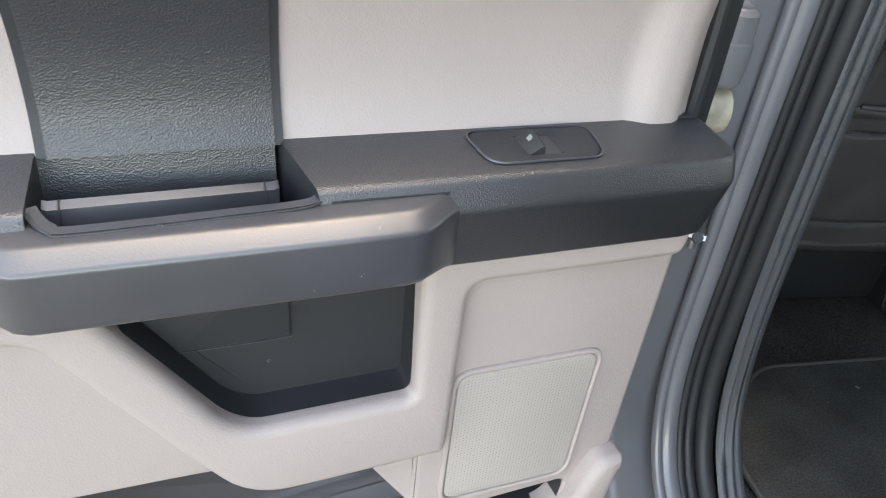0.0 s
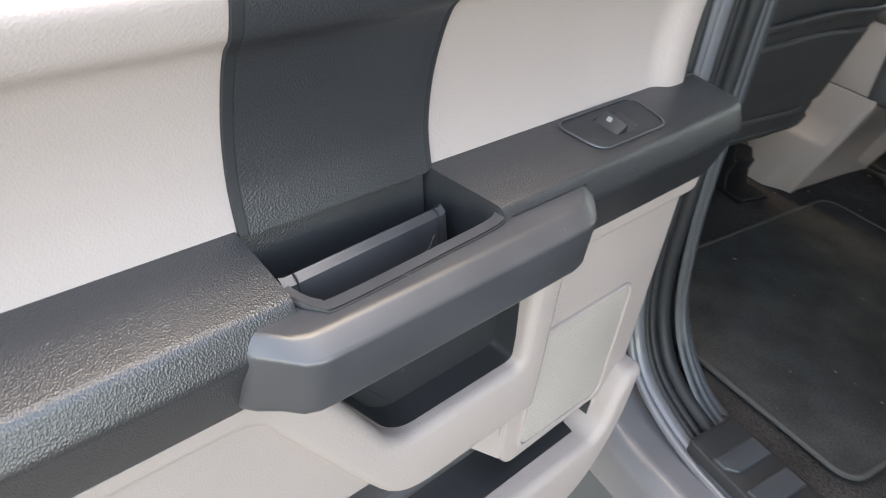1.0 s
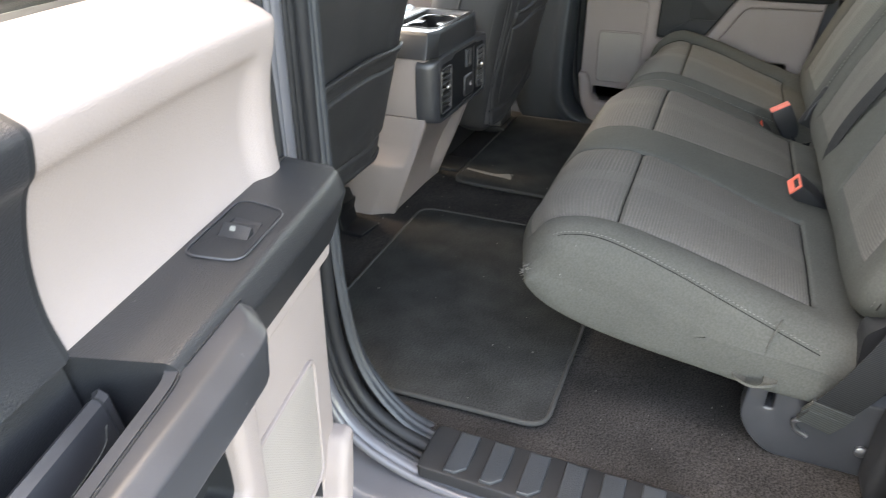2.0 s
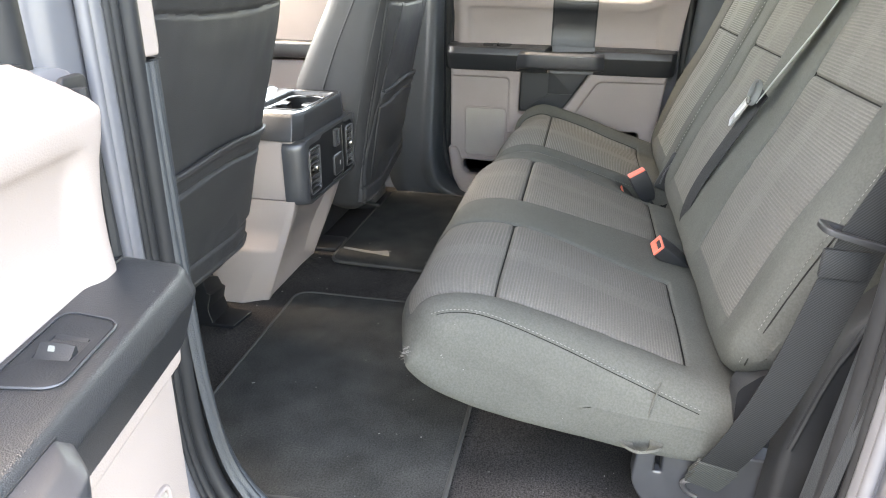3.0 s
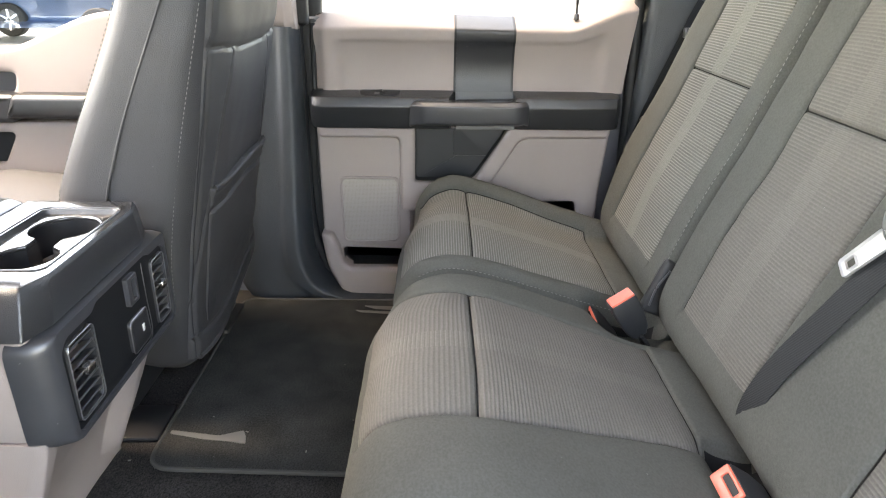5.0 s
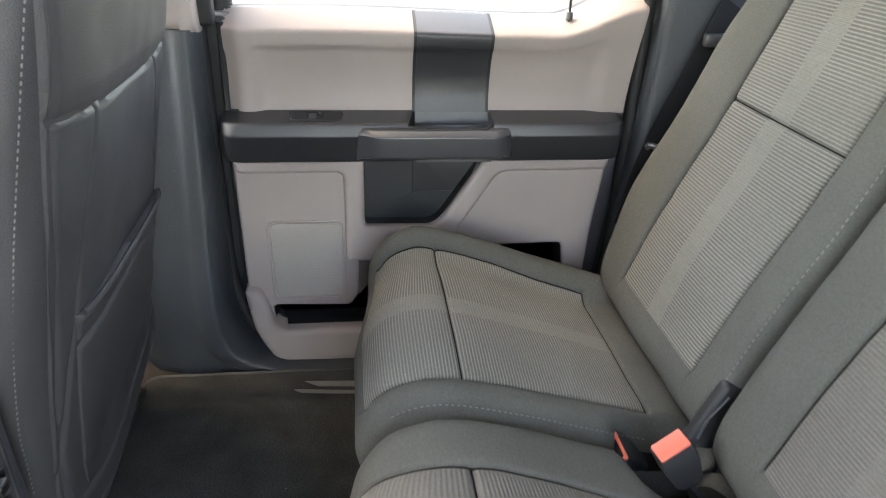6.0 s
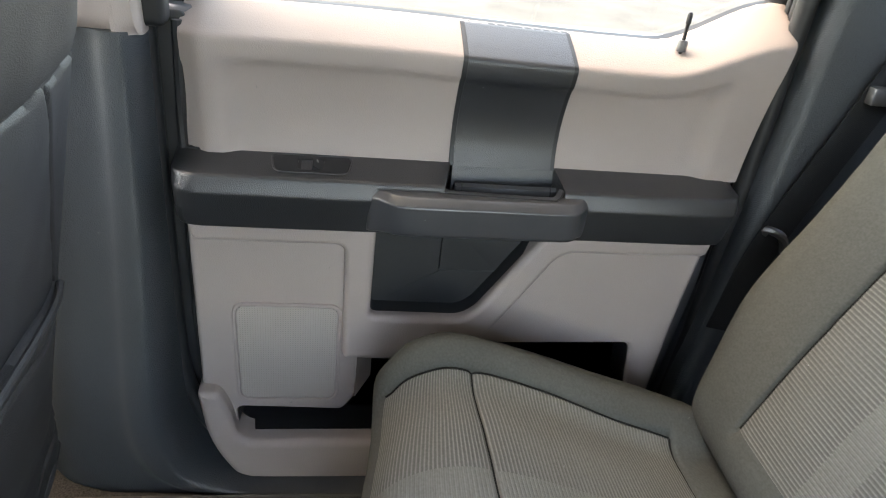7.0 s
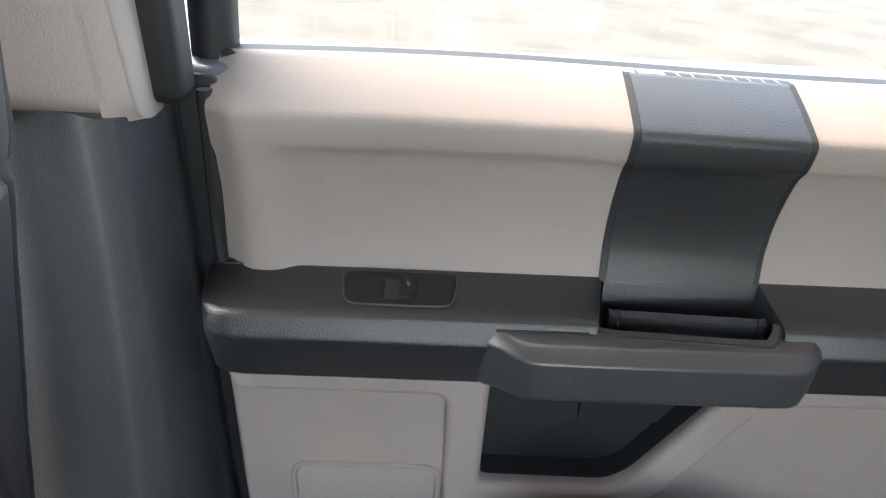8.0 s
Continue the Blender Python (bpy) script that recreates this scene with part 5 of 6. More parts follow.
part("face_line", tube([on_face(0.094, -0.003, 0.384), on_face(0.095, -0.003, 0.33), on_face(0.096, -0.003, 0.272), on_face(0.06, -0.003, 0.266), on_face(0.02, -0.003, 0.266)], 0.0008, n=60, around=5, up=(0, 1, 0)), STEEL, mid, "thin bright line")
part("usb_port", plate(rounded([(0.034, 0.386), (0.064, 0.386), (0.064, 0.345), (0.034, 0.345)], 0.003), [rounded([(0.045, 0.380), (0.059, 0.380), (0.059, 0.350), (0.045, 0.350)], 0.002)], top=0.003, deep=0.010, edge=0.001, place=on_face), GREY, mid, "charcoal socket frame")
sock = part("power_socket", plate(rounded([(0.026, 0.324), (0.080, 0.324), (0.084, 0.276), (0.026, 0.276)], 0.008), [], top=0.002, deep=0.010, edge=0.003, place=on_face), BLACK, mid, "black capped power socket")
part("socket_mark", plate(rounded([(0.058, 0.306), (0.065, 0.306), (0.065, 0.295), (0.058, 0.295)], 0.002), [], top=0.0026, deep=0.001, edge=0.0003, place=on_face), WHITE, sock)
part("socket_rim", tube([on_face(p.x, 0.0008, p.y) for p in even(rounded([(0.025, 0.325), (0.081, 0.325), (0.085, 0.275), (0.025, 0.275)], 0.008))], 0.0008, n=60, around=5, up=(0, 1, 0)), STEEL, sock)


# ---------------------------------------------------------------- floor things
def floor_mat(outline, label):
    cx = sum(p.x for p in outline) / len(outline)
    cy = sum(p.y for p in outline) / len(outline)
    root = thing("floor_mat", label, "floor mat", pose(cx, cy, 0.006), group="floor mats")
    loc = [p - Vector((cx, cy)) for p in outline]
    part("mat_top", plate(loc, [], top=0.006, deep=0.008, edge=0.002, place=lambda a, h, b: (a, b, h)), MAT, root)
    part("binding", tube([(p.x, p.y, 0.004) for p in even(loc, 0.012)], 0.0042, n=260, around=8), PIPING, root, "grey stitched edge binding")
    return root


floor_mat(rounded([(-0.085, 0.205), (-0.082, -0.280), (-0.735, -0.278), (-0.745, 0.04), (-0.62, 0.19)], [0.04, 0.03, 0.035, 0.05, 0.05], 6), "dark grey carpet mat with a bound edge")
floor_mat(rounded([(0.108, 0.198), (0.090, -0.27), (0.728, -0.27), (0.730, 0.192)], [0.045, 0.03, 0.03, 0.03], 6), "dark grey carpet mat beside the far sill")

scuff = thing("scuff_plate", "black plastic door sill plate with raised treads", "sill plate", pose(-0.84, -0.40, 0.0))
part("plate", plate(rounded([(-0.050, -0.32), (0.050, -0.32), (0.050, 0.275), (-0.040, 0.275)], 0.01), [], top=0.012, deep=0.02, edge=0.003, place=lambda a, h, b: (a, b, h)), DARK, scuff)
for k in range(10):
    y = 0.235 - 0.054 * k
    part("tread", plate(rounded([(-0.036, y), (0.043, y), (0.043, y - 0.031), (-0.022, y - 0.031), (-0.036, y - 0.017)], 0.002), [], top=0.0165, deep=0.006, edge=0.002, place=lambda a, h, b: (a, b, h)), SLATE, scuff)

# ---------------------------------------------------------------- belts and buckles
mid_belt = thing("lap_shoulder_belt", "grey seat belt hanging down the backrest with its tongue", "seat belt", pose(-0.2, -0.72, 0.54))
mb_inv = Matrix.Translation((0.2, 0.72, -0.54))


def strap_between(name, pts, w, mat, parent, inv, up, label="", n=40):
    bm = tube(pts, 0, n=n, flat=(w, 0.0016), up=up)
    bm.transform(inv)
    return part(name, bm, mat, parent, label)


strap_between("upper_webbing", [(-0.290, -0.905, 0.98), (-0.272, -0.850, 0.82), (-0.242, -0.793, 0.68), (-0.204, -0.742, 0.567), (-0.196, -0.731, 0.543)], 0.045, WEB_LIGHT, mid_belt, mb_inv, (0.3, 0.9, 0.3), "pale grey belt webbing")
# same belt, given a darker tone for the shadow low on the backrest
strap_between("lower_webbing", [(-0.200, -0.738, 0.556), (-0.170, -0.694, 0.45), (-0.142, -0.662, 0.36), (-0.124, -0.650, 0.29), (-0.118, -0.66, 0.24)], 0.031, WEB, mid_belt, mb_inv, (-0.3, 0.9, 0.3), "dark belt webbing")
tilt = Matrix.Translation((0.008, 0.0, 0.012)) @ Matrix.Rotation(radians(20), 4, "X") @ Matrix.Rotation(radians(-30), 4, "Y") @ Matrix.Rotation(radians(180), 4, "Z")
bm = plate([Vector((0.029 * math.cos(2 * math.pi * k / 24), 0.004 + 0.019 * math.sin(2 * math.pi * k / 24))) for k in range(24)], [rounded([(-0.020, -0.001), (0.020, -0.001), (0.018, 0.013), (-0.018, 0.013)], 0.004)], top=0.006, deep=0.009, edge=0.003)
bm.transform(tilt)
tg = part("tongue_grip", bm, WEB_LIGHT, mid_belt, "pale grey tongue grip")
bm = plate(rounded([(-0.0115, -0.074), (0.0115, -0.074), (0.0125, -0.014), (-0.0125, -0.014)], 0.005), [rounded([(-0.006, -0.066), (0.006, -0.066), (0.006, -0.054), (-0.006, -0.054)], 0.001)], top=0.003, deep=0.004, edge=0.001)
bm.transform(tilt)
part("tongue_plate", bm, ALU, tg, "bright steel tongue")


def buckle(tip, axis, wide, label, slot=True, stalk=0.06):
    """Buckle whose button lies at tip; axis points out of the button, wide along its long side."""
    z = Vector(axis).normalized()
    y = z.cross(Vector(wide)).normalized()
    x = y.cross(z)
    turn = Matrix((x, y, z)).transposed().to_4x4()
    root = thing("belt_buckle", label, "buckle", Matrix.Translation(Vector(tip)) @ turn @ Matrix.Translation((0, 0, -0.0185)), group="belt buckles")
    part("shell", loft([[(p.x, p.y, h) for p in rounded([(-w, -t), (w, -t), (w, t), (-w, t)], 0.005, 4)] for h, w, t in ((-0.066, 0.012, 0.007), (-0.050, 0.019, 0.012), (-0.02, 0.0225, 0.0150), (0.012, 0.0225, 0.0150), (0.0155, 0.0215, 0.0138))]), DARK, root)
    hole = rounded([(-0.0150, -0.0085), (0.0115, -0.0085), (0.0115, 0.0005), (-0.0150, 0.0005)], 0.0015, 2)
    part("button", plate(rounded([(-0.0205, -0.0130), (0.0205, -0.0130), (0.0205, 0.0130), (-0.0205, 0.0130)], 0.0025), [hole] if slot else [], top=0.0185, deep=0.008, edge=0.0015, place=lambda a, h, b: (a, b, h)), RED, root, "orange red release button")
    if slot:
        part("slot", plate(rounded([(-0.0165, -0.0100), (0.0130, -0.0100), (0.0130, 0.0020), (-0.0165, 0.0020)], 0.0015, 2), [], top=0.0163, deep=0.003, edge=0.0003, place=lambda a, h, b: (a, b, h)), PIT, root, "dark tongue slot")
    part("stalk", tube([(0, 0, -0.060), (0.002, 0.001, -0.060 - stalk * 0.4), (-0.003, -0.002, -0.060 - stalk)], 0, n=12, flat=(0.034, 0.006), up=(1, 0, 0)), WEB, root, "black webbing stalk")
    return root


buckle((-0.215, -0.594, 0.263), (-0.20, 0.72, 0.55), (1.5, 0.2, 0.35), "black belt buckle with an orange red button on the cushion")
buckle((0.184, -0.575, 0.292), (-0.10, 0.50, 0.86), (0.142, -0.844, 0.507), "black belt buckle with an orange red button between the sections", False)
buckle((0.262, -0.545, 0.213), (-0.30, 0.62, 0.55), (0.6, 0.3, 0.4), "black belt buckle with a red button half sunk between cushions")

outer = thing("outer_seat_belt", "dark grey seat belt running down to its floor anchor", "seat belt", pose(-0.745, -0.66, 0.3))
ob_inv = Matrix.Translation((0.745, 0.66, -0.3))
strap_between("webbing", [(-0.752, -0.726, 0.495), (-0.751, -0.717, 0.45), (-0.738, -0.692, 0.31), (-0.714, -0.669, 0.205), (-0.678, -0.650, 0.120)], 0.049, WEB, outer, ob_inv, (1, 0, 0), "dark grey belt webbing")
for k, (dx, dy, dz) in enumerate(((0.0, 0.0, 0.0), (0.006, 0.004, -0.018))):
    bm = tube([(-0.684 + dx, -0.653 + dy, 0.134 + dz), (-0.677 + dx, -0.650 + dy, 0.118 + dz), (-0.668 + dx, -0.645 + dy, 0.100 + dz)], 0, n=8, flat=(0.053 - 0.006 * k, 0.008), up=(1, 0, 0))
    bm.transform(ob_inv)
    part("folded_end", bm, WEB_MID, outer, "folded and stitched belt end")
for k in range(4):
    w = k / 3
    c = Vector((-0.683 + 0.012 * w, -0.6485 + 0.004 * w, 0.136 - 0.026 * w))
    bm = tube([c + Vector((0.0, -0.023, 0.0)), c + Vector((-0.0005, 0.0, 0.0006)), c + Vector((0.0, 0.023, 0.0))], 0.0008, n=10, around=5)
    bm.transform(ob_inv)
    part("stitch_row", bm, THREAD, outer, "pale stitch row")
bm = tube([(-0.666, -0.668, 0.098), (-0.664, -0.640, 0.092), (-0.660, -0.618, 0.080), (-0.656, -0.624, 0.062), (-0.654, -0.640, 0.052)], 0.0038, n=30, around=8)
bm.transform(ob_inv)
part("belt_anchor", bm, STEEL, outer, "bent steel belt anchor")
strap_between("upper_webbing", [(-0.752, -0.726, 0.50), (-0.765, -0.76, 0.62), (-0.79, -0.80, 0.85), (-0.80, -0.82, 1.2)], 0.047, WEB, outer, ob_inv, (1, 0, 0), "dark grey belt webbing")
bm = plate(rounded([(-0.768, -0.764), (-0.732, -0.764), (-0.732, -0.682), (-0.768, -0.682)], 0.012, 5), [rounded([(-0.760, -0.754), (-0.741, -0.754), (-0.741, -0.692), (-0.760, -0.692)], 0.006, 4)], top=0.504, deep=0.007, edge=0.0025, place=lambda a, h, b: (a, b, h + 0.25 * (b + 0.72)))
bm.transform(ob_inv)
part("belt_guide", bm, DARK, outer, "dark grey slotted belt guide")
bm = block(-0.756, -0.748, -0.738, -0.690, 0.452, 0.486, 0.003)
bm.transform(ob_inv)
part("sewn_end", bm, WEB, outer, "folded and sewn belt end")
right_belt = thing("outer_seat_belt", "black seat belt running up beside the closed door", "seat belt", pose(0.775, -0.8, 0.5))
rb_inv = Matrix.Translation((-0.775, 0.8, -0.5))
strap_between("webbing", [(0.765, -0.735, 0.30), (0.775, -0.765, 0.44), (0.782, -0.845, 0.65), (0.80, -0.90, 0.80), (0.81, -0.95, 1.2)], 0.047, WEB, right_belt, rb_inv, (1, 0, 0), "dark belt webbing")
bm = block(0.768, 0.786, -0.875, -0.825, 0.640, 0.662, 0.003)
bm.transform(rb_inv)
part("belt_clip", bm, STEEL, right_belt, "small metal belt clip")
bm = tube([(0.770, -0.79, 0.43), (0.765, -0.775, 0.455), (0.775, -0.755, 0.46), (0.785, -0.765, 0.44)], 0.006, n=20, around=8)
bm.transform(rb_inv)
part("belt_anchor", bm, STEEL, right_belt, "dull metal belt anchor")

# rear quarter trims beside the bench
for s in (-1, 1):
    q = part("quarter_trim", plate(rounded([(-0.700, -0.01), (-0.725, 0.30), (-0.752, 0.72), (-0.80, 1.285), (-1.12, 1.285), (-1.12, -0.01)], 0.02, 4), [], top=-0.775, deep=0.08, edge=0.02, seg=4, place=lambda a, h, b, s=s: (s * (-h + 0.02 * ss(0.2, 0.9, b)), a, b)), SLATE)
    tagged(q, "slate grey plastic trim behind the rear door", "quarter trim", kind="structure")


# ---------------------------------------------------------------- front doors, seen past the seats
def front_door(side):
    root = thing("front_door", "closed front truck door with beige cover and black armrest", "car door", pose(side * 0.86, 0.75, 0.0), group="front doors")

    def pl(line, holes, top, deep, edge, name, mat, label=""):
        bm = plate(line, holes, top=top, deep=deep, edge=edge, seg=4, place=lambda a, h, b: (side * (-h), a - 0.75, b))
        return part(name, bm, mat, root, label)

    pl(rounded([(0.23, 0.64), (0.52, 0.625), (0.66, 0.578), (1.27, 0.560), (1.27, 0.0), (1.16, -0.05), (0.36, -0.05), (0.23, 0.05)], 0.04), [], -0.005, 0.08, 0.01, "door_shell", PAINT)
    pl(rounded([(0.27, 0.47), (0.27, 0.690), (0.50, 0.678), (0.60, 0.637), (0.68, 0.602), (0.80, 0.589), (0.92, 0.584), (1.22, 0.590), (1.22, 0.47)], [0.01, 0.03, 0.05, 0.03, 0.03, 0.03, 0.03, 0.03, 0.01], 6), [rounded([(0.70, 0.543), (0.98, 0.548), (0.98, 0.492), (0.71, 0.492)], [0.015, 0.015, 0.01, 0.03], 5)], 0.035, 0.045, 0.015, "upper_panel", BEIGE, "beige upper cover")
    pl(rounded([(0.67, 0.562), (1.02, 0.562), (1.02, 0.455), (0.67, 0.455)], 0.01), [], 0.012, 0.02, 0.003, "handle_recess", GREY, "dark grey handle recess")
    pl(rounded([(0.27, 0.500), (0.692, 0.500), (0.715, 0.445), (0.27, 0.443)], [0.01, 0.012, 0.012, 0.01], 5), [], 0.085, 0.09, 0.014, "armrest", BLACK, "black padded armrest")
    pl(rounded([(0.690, 0.498), (1.22, 0.498), (1.22, 0.432), (0.705, 0.432)], 0.012), [], 0.070, 0.08, 0.014, "pull_bar", GREY, "dark grey pull bar")
    pl(rounded([(0.27, 0.440), (1.22, 0.418), (1.20, 0.0), (0.38, -0.02), (0.28, 0.10)], [0.01, 0.01, 0.05, 0.05, 0.04], 6), [rounded([(0.720, 0.405), (1.02, 0.400), (1.0, 0.32), (0.765, 0.325)], 0.02), rounded([(0.30, 0.33), (0.60, 0.33), (0.56, 0.12), (0.32, 0.12)], 0.03)], 0.045, 0.05, 0.01, "lower_panel", BEIGE, "beige lower cover")
    pl(rounded([(0.70, 0.412), (1.04, 0.412), (1.04, 0.30), (0.70, 0.30)], 0.01), [], 0.005, 0.02, 0.002, "door_pocket", DARK)
    pl(rounded([(0.29, 0.34), (0.61, 0.34), (0.61, 0.11), (0.29, 0.11)], 0.01), [], 0.030, 0.02, 0.002, "lower_inset", BEIGE)
    fr = part("window_frame", tube([(side * 0.04, 0.25 - 0.75, 0.60), (side * 0.03, 0.26 - 0.75, 1.17), (side * 0.02, 0.34 - 0.75, 1.24), (side * 0.02, 0.72 - 0.75, 1.23), (side * 0.03, 0.98 - 0.75, 0.95), (side * 0.04, 1.25 - 0.75, 0.62)], 0.02, n=60, around=8, up=(1, 0, 0)), RUBBER, root, "black window frame")
    bm = plate(rounded([(0.27, 0.58), (0.27, 1.23), (0.71, 1.23), (1.22, 0.60)], 0.02), [], top=0.0, deep=0.004, edge=0.001, seg=1, place=lambda a, h, b: (side * 0.035 + h, a - 0.75, b))
    part("pane", bm, CLEAR, fr, "clear window pane").visible_shadow = False
    return root


front_door(1)
front_door(-1)


# ---------------------------------------------------------------- small things in the cab
def on_pad(profile, s, x, x0, R, lift=0.0012, end=1):
    """A point on an upholstered piece near its end at x0, where it rounds off with radius R."""
    line = spline([(y, z, 0) for y, z in profile], 400)
    run, k = 0.0, 0
    while k < 399 and run < s:
        run += (line[k + 1] - line[k]).length
        k += 1
    mid = sum(line, Vector()) / len(line)
    t = (line[min(k + 4, 400)] - line[max(k - 3, 0)]).normalized()
    nrm = Vector((-t.y, t.x, 0))
    nrm = nrm if nrm.dot(line[k] - mid) > 0 else -nrm
    q = min(abs(x - x0), R)
    h = -R * (1 - math.sqrt(max(0, 1 - (1 - q / R) ** 2))) + lift
    return Vector((x, line[k].x + nrm.x * h, line[k].y + nrm.y * h))


stitches([on_pad(CUSHION, S_REAR - 0.02 + k * 0.033, -0.6655 + 0.0017 * k, -0.672, 0.052) for k in range(14)], 0.0056, 0.0006, left_cushion, left_inv)
# dark tube colours in the shaded groove beside the stitches
bm = tube([on_pad(CUSHION, S_REAR - 0.02 + k * 0.033, -0.6675 + 0.0016 * k, -0.672, 0.052, 0.0002) for k in range(14)], 0.0006, n=120, around=6)
bm.transform(left_inv)
part("edge_seam", bm, CREASE, left_cushion, "sewn edge seam with its crease shade as a dark line")
# the backrest's edge groove is darkened the same way
bm = tube([on_pad(BACK, B_LOW - 0.02 + k * 0.04, -0.6560, -0.664, 0.045, 0.0002) for k in range(16)], 0.0010, n=140, around=6)
bm.transform(left_inv)
part("edge_seam", bm, CREASE, left_back, "sewn edge seam with its crease shade as a dark line")
stitches([on_pad(BACK, B_LOW - 0.02 + k * 0.04, -0.652, -0.664, 0.045) for k in range(16)], 0.0060, 0.0005, left_back, left_inv)
stitches([on_pad(CUSHION, S_REAR + 0.02 + k * 0.033, 0.259, 0.249, 0.04) for k in range(12)], 0.0072, 0.0007, right_cushion, right_inv)
stitches([on_pad(BACK, B_LOW + k * 0.04, 0.246, 0.236, 0.028) for k in range(15)], 0.0085, 0.0008, right_back, right_inv)

# cloth pull loop and frayed hem under the bench end
bm = tube([(-0.660, -0.530, 0.150), (-0.680, -0.532, 0.144), (-0.690, -0.546, 0.143), (-0.690, -0.560, 0.147), (-0.680, -0.570, 0.150), (-0.660, -0.566, 0.156)], 0, n=24, flat=(0.018, 0.0035), up=(0.6, 0, 0.8))
bm.transform(left_inv)
part("pull_loop", bm, CLOTH, left_seat, "grey cloth pull loop")
bm = tube([(-0.671, -0.552, 0.155), (-0.673, -0.556, 0.20), (-0.668, -0.565, 0.245)], 0.0014, n=16, around=6)
bm.transform(left_inv)
part("side_seam", bm, CLOTH, left_cushion)
random.seed(4)
bm = bmesh.new()
for k in range(120):
    w = random.random()
    p = on_pad(CUSHION, S_NOSE + 0.026 + 0.078 * w, -0.662 + 0.022 * w + 0.010 * random.random(), -0.672, 0.052, 0.001)
    p = Vector(shape_left(*p))
    tube([p, p + Vector((-0.003 * random.random(), 0.005 * random.random(), -0.002)), p + Vector((-0.006 * random.random(), 0.010 * random.random(), -0.007 * random.random()))], 0.0004, n=3, around=4, bm=bm)
bm.transform(left_inv)
part("frayed_hem", bm, THREAD, left_cushion, "frayed pale threads on the hem")

# black cover closing the bench's end
cover = thing("bench_side_cover", "black plastic cover beside the bench end", "seat cover", pose(-0.70, -0.78, 0.0))
bm = plate(rounded([(-0.712, 0.0), (-0.716, 0.20), (-0.745, 0.36), (-0.81, 0.44), (-1.0, 0.44), (-1.0, 0.0)], 0.03, 4), [[Vector((-0.775 + 0.010 * math.cos(k * math.pi / 8), 0.235 + 0.007 * math.sin(k * math.pi / 8))) for k in range(16)]], top=0.015, deep=0.05, edge=0.012, seg=4, place=lambda a, h, b: (-h, a + 0.78, b))
part("panel", bm, DARK, cover)
part("panel_rib", tube([(-0.016, 0.058, 0.20), (-0.016, 0.025, 0.34), (-0.016, -0.03, 0.415), (-0.016, -0.20, 0.42)], 0.004, n=40, around=8), DARK, cover)
part("clip", loft([[(-0.014 - h, 0.030 + r * math.cos(a), 0.10 + r * math.sin(a)) for a in [k * math.pi / 6 for k in range(12)]] for r, h in ((0.011, 0), (0.011, 0.003), (0.004, 0.005))]), GREY, cover, "round plastic clip")

# black floor bracket of the driver seat
bracket = thing("seat_bracket", "black plastic cover over the driver seat rail foot", "bracket", pose(-0.27, 0.30, 0.0))
bm = loft([[(-0.005, y - 0.30, z) for y, z in ((0.281, 0.0), (0.281, 0.008), (0.328, 0.010), (0.336, 0.045), (0.326, 0.078), (0.334, 0.084), (0.342, 0.122), (0.46, 0.122), (0.46, 0.0))],
           [(0.073, y - 0.30, z) for y, z in ((0.272, 0.0), (0.272, 0.008), (0.331, 0.010), (0.338, 0.040), (0.332, 0.066), (0.340, 0.070), (0.348, 0.088), (0.46, 0.088), (0.46, 0.0))]])
bmesh.ops.bevel(bm, geom=bm.edges[:], offset=0.0022, segments=2, profile=0.5, affect="EDGES", clamp_overlap=True)
part("cover", bm, PIT, bracket, "satin black moulded rail cover")
# paler tubes draw the highlights, and some wear, on the cover's edges
part("worn_edge", tube([(0.068, -0.0285, 0.008), (0.030, -0.0235, 0.008), (-0.002, -0.0195, 0.008)], 0.0011, n=30, around=6), WEB_MID, bracket, "partly worn edge with its highlight as a paler tube")
part("worn_edge", tube([(-0.0055, 0.029, 0.012), (-0.0055, 0.0355, 0.045), (-0.0055, 0.0265, 0.078), (-0.0055, 0.034, 0.084)], 0.0010, n=30, around=6), WEB_MID, bracket, "partly worn edge with its highlight as a paler tube")
bracket2 = thing("seat_bracket", "black plastic cover over the passenger seat rail foot", "bracket", pose(0.235, 0.225, 0.0))
part("foot", block(-0.05, 0.05, -0.02, 0.09, 0.0, 0.012, 0.006), DARK, bracket2)
rail = thing("seat_rail", "dark steel passenger seat rail beside the pillar", "seat rail", pose(0.62, 0.215, 0.0))
part("rail", block(-0.06, 0.06, -0.015, 0.30, 0.02, 0.055, 0.006), STEEL, rail)
part("rail_foot", block(-0.07, 0.07, -0.03, 0.05, 0.0, 0.022, 0.005), DARK, rail)

# sunlight on the far mat, painted as a thin pale strip
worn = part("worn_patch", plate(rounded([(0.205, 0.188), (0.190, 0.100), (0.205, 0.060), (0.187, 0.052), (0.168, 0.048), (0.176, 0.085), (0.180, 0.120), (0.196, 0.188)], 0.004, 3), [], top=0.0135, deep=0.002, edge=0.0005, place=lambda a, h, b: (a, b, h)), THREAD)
tagged(worn, "pale strip painted as sunlight on the dark floor mat", "worn patch")
# two more pale strips paint the sun streaks on the mat by the sill
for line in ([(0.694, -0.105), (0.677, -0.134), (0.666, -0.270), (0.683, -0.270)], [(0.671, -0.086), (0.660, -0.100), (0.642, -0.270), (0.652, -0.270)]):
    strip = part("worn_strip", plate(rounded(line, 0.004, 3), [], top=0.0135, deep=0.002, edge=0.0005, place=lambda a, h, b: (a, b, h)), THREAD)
    tagged(strip, "thin pale strip painted as sunlight on the mat edge by the sill", "worn patch", group="worn strips by the sill")


# ---------------------------------------------------------------- parked car seen through the front window
BLUE = material("blue_car_paint", (0.05, 0.09, 0.17), 0.3, coat=0.8, patch=0.05)
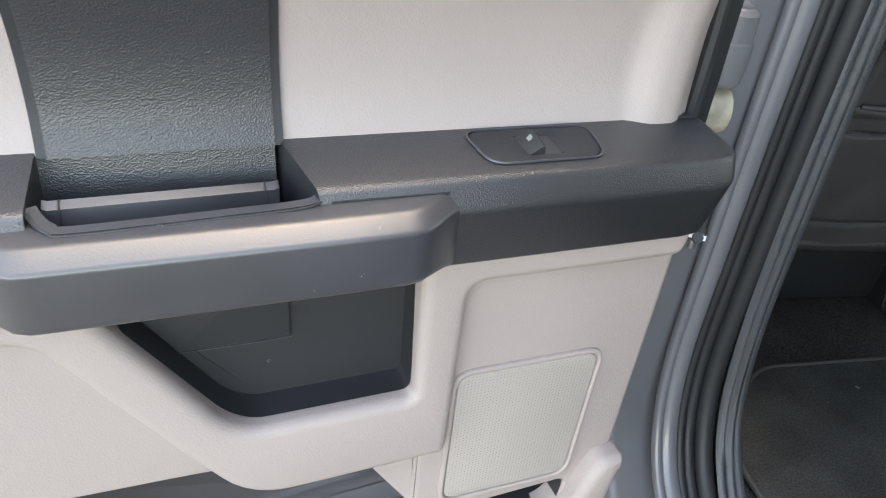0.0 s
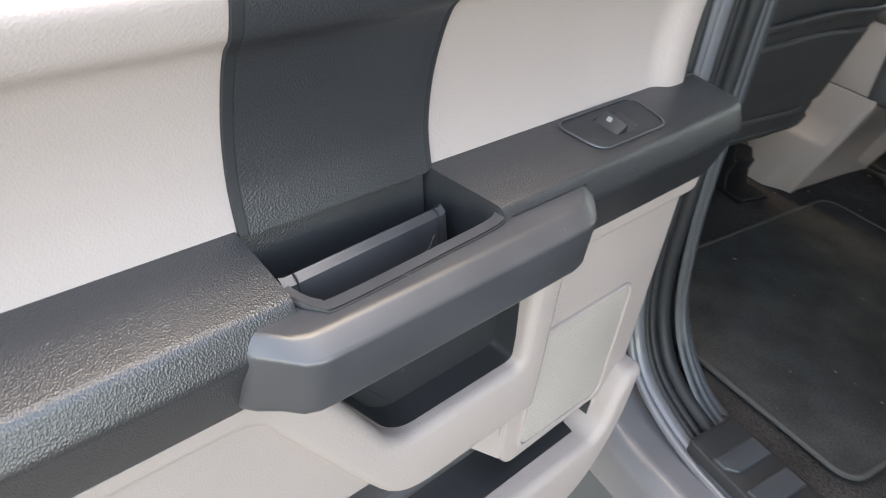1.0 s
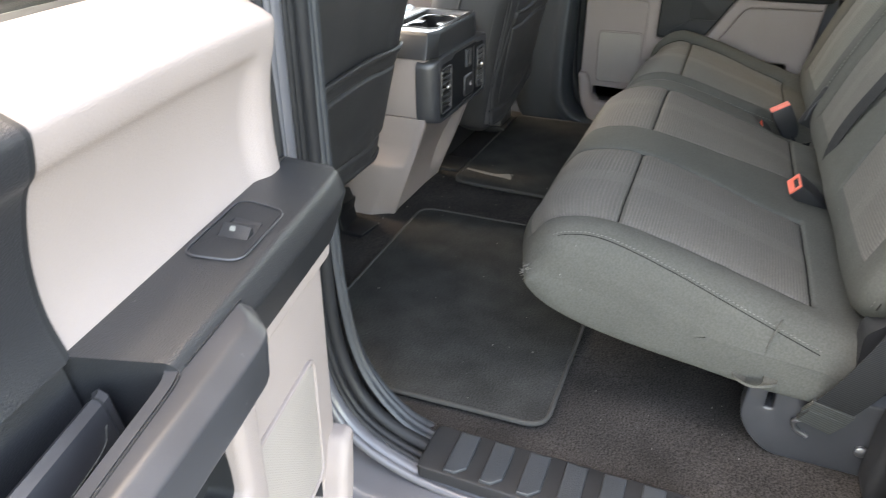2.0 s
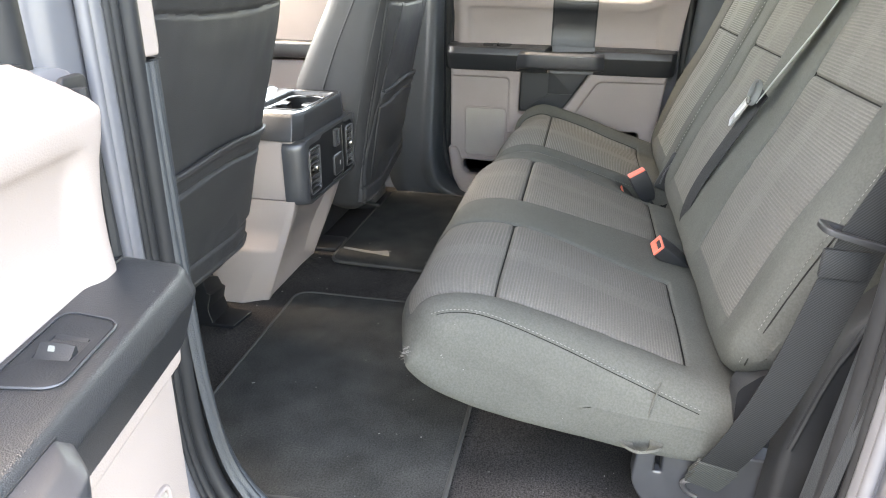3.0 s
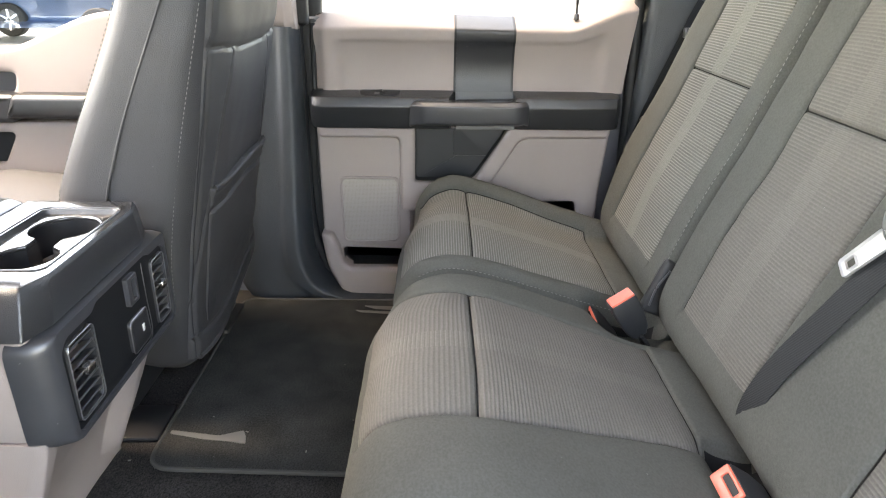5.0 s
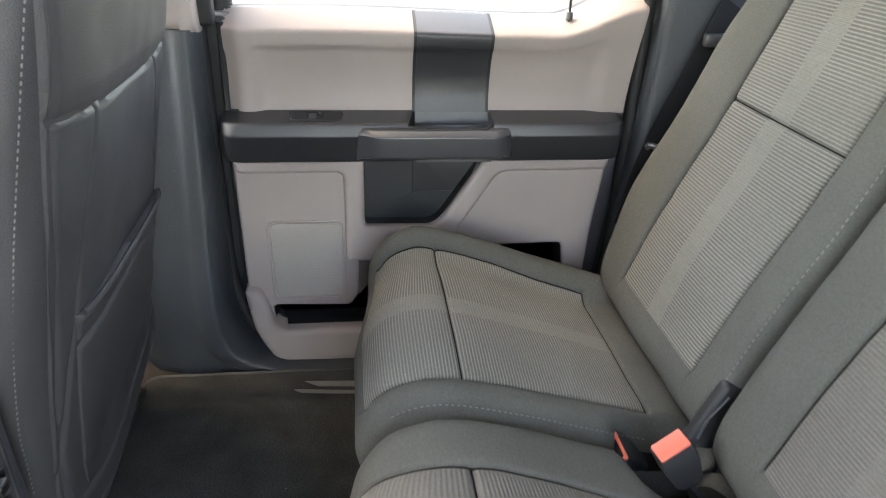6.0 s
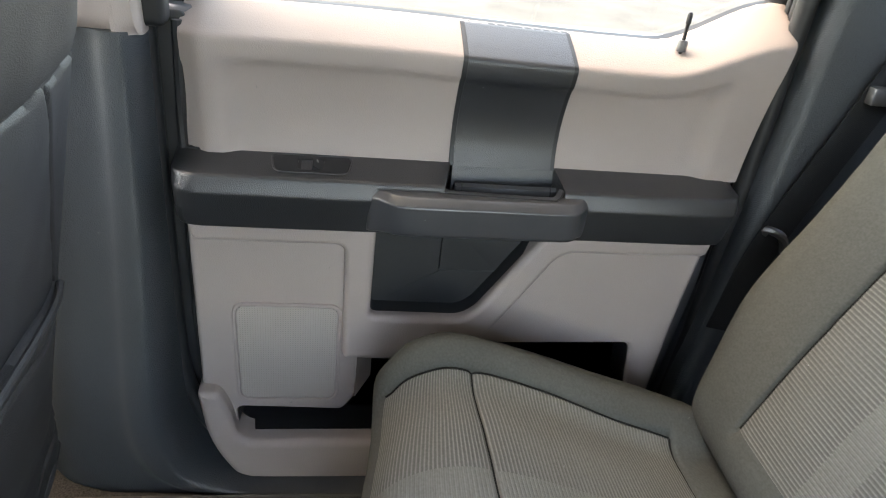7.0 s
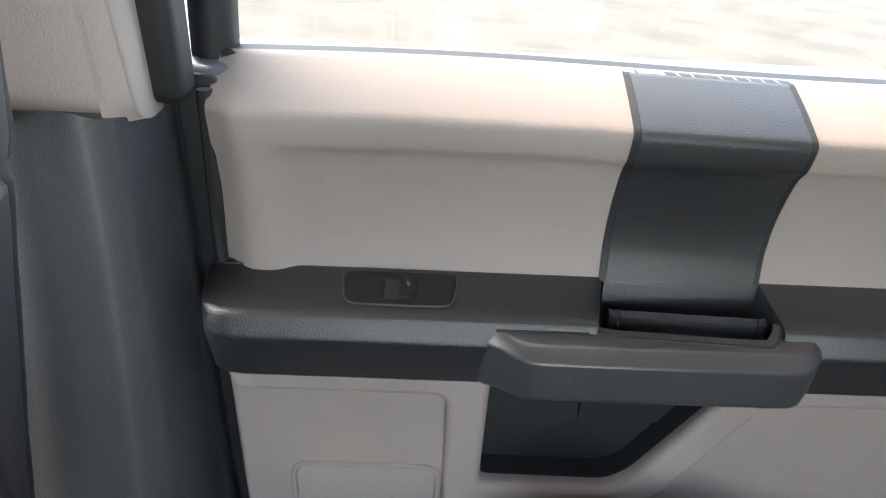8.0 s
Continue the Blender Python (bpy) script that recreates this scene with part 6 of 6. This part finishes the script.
TYRE = material("tyre_rubber", (0.02, 0.02, 0.02), 0.8)
GLASSY = material("dark_car_glass", (0.02, 0.025, 0.03), 0.08)


def parked_car(m, label):
    root = thing("parked_car", label, "car", m)
    side = rounded([(-2.2, 0.45), (-2.2, 0.95), (-1.6, 1.05), (-0.9, 1.62), (1.5, 1.66), (2.1, 1.1), (2.25, 0.95), (2.25, 0.40), (1.85, 0.32), (-1.8, 0.32)], [0.1, 0.15, 0.1, 0.25, 0.3, 0.1, 0.1, 0.1, 0.05, 0.05], 5)
    part("body", plate(side, [], top=0.9, deep=1.8, edge=0.12, seg=5, place=lambda a, h, b: (h - 0.35 * ss(1.0, 1.66, b) * (1 if h > 0 else -1) * abs(h) / 0.9, a, b)), BLUE, root)
    for a, b in ((-1.35, -0.25), (-0.15, 0.85), (0.95, 1.6)):
        part("side_window", plate(rounded([(a, 1.08), (b, 1.08), (b - 0.05, 1.52), (a + 0.25, 1.50)], 0.06), [], top=0.0, deep=0.02, edge=0.006, place=lambda p, h, q: (-0.90 + 0.35 * ss(1.0, 1.66, q) - 0.008 - h, p, q)), GLASSY, root, "dark side window")
    for y in (-1.38, 1.38):
        for x in (-0.86, 0.86):
            def disc(r, w0, w1, n=32):
                return loft([[(x + w, y + q * math.cos(2 * math.pi * k / n), 0.36 + q * math.sin(2 * math.pi * k / n)) for k in range(n)] for w, q in ((w0, r * 0.94), (w0 + 0.02, r), (w1 - 0.02, r), (w1, r * 0.94))])
            wheel = part("wheel", disc(0.36, -0.11, 0.11), TYRE, root, "black tyre")
            part("rim", disc(0.235, -0.115, 0.115), GREY, wheel)
            for k in range(6):
                a = k * math.pi / 3
                sp = block(-0.125, 0.125, -0.03, 0.03, 0.03, 0.235, 0.008, 1)
                sp.transform(Matrix.Translation((x, y, 0.36)) @ Matrix.Rotation(a, 4, "X"))
                part("spoke", sp, CHROME, wheel, "bright alloy spoke")
    return root


parked_car(pose(14.6, 7.9, -0.74), "dark blue car parked across the lot")


# black hinge cover between the two backrest sections
hc = thing("hinge_cover", "black plastic hinge cover between the bench sections", "hinge cover", pose(0.243, -0.665, 0.28, 22, 0, 0))
part("cap", block(-0.010, 0.010, -0.022, 0.022, -0.05, 0.05, 0.007, 3), DARK, hc)
part("cap_rib", tube([(-0.0105, 0.012, -0.035), (-0.0105, 0.016, 0.0), (-0.0105, 0.010, 0.035)], 0.002, n=16, around=6), GREY, hc)

# crumbs and lint on the carpet
random.seed(11)
bm = bmesh.new()
for k in range(85):
    x, y = random.uniform(-0.74, 0.66), random.uniform(-0.62, 0.32)
    on_mat = (-0.72 < x < -0.10 or 0.13 < x < 0.69) and -0.26 < y < 0.17
    z = 0.0125 if on_mat else carpet_z(x, y) + 0.001
    r = random.choice((0.0005, 0.0006, 0.0008, 0.0012))
    turn = random.uniform(0, 3.14)
    c, s = math.cos(turn) * r, math.sin(turn) * r
    long = random.uniform(1.0, 3.2)
    loft([[(x + c * long * a - s * b, y + s * long * a + c * b, z + h) for a, b in ((-1, -1), (1, -0.7), (0.8, 1), (-0.7, 0.8))] for h in (0.0, r)], bm=bm)
crumbs = part("crumbs", bm, THREAD)
tagged(crumbs, "pale crumbs and lint scattered on the carpet", "crumbs", kind="stuff")
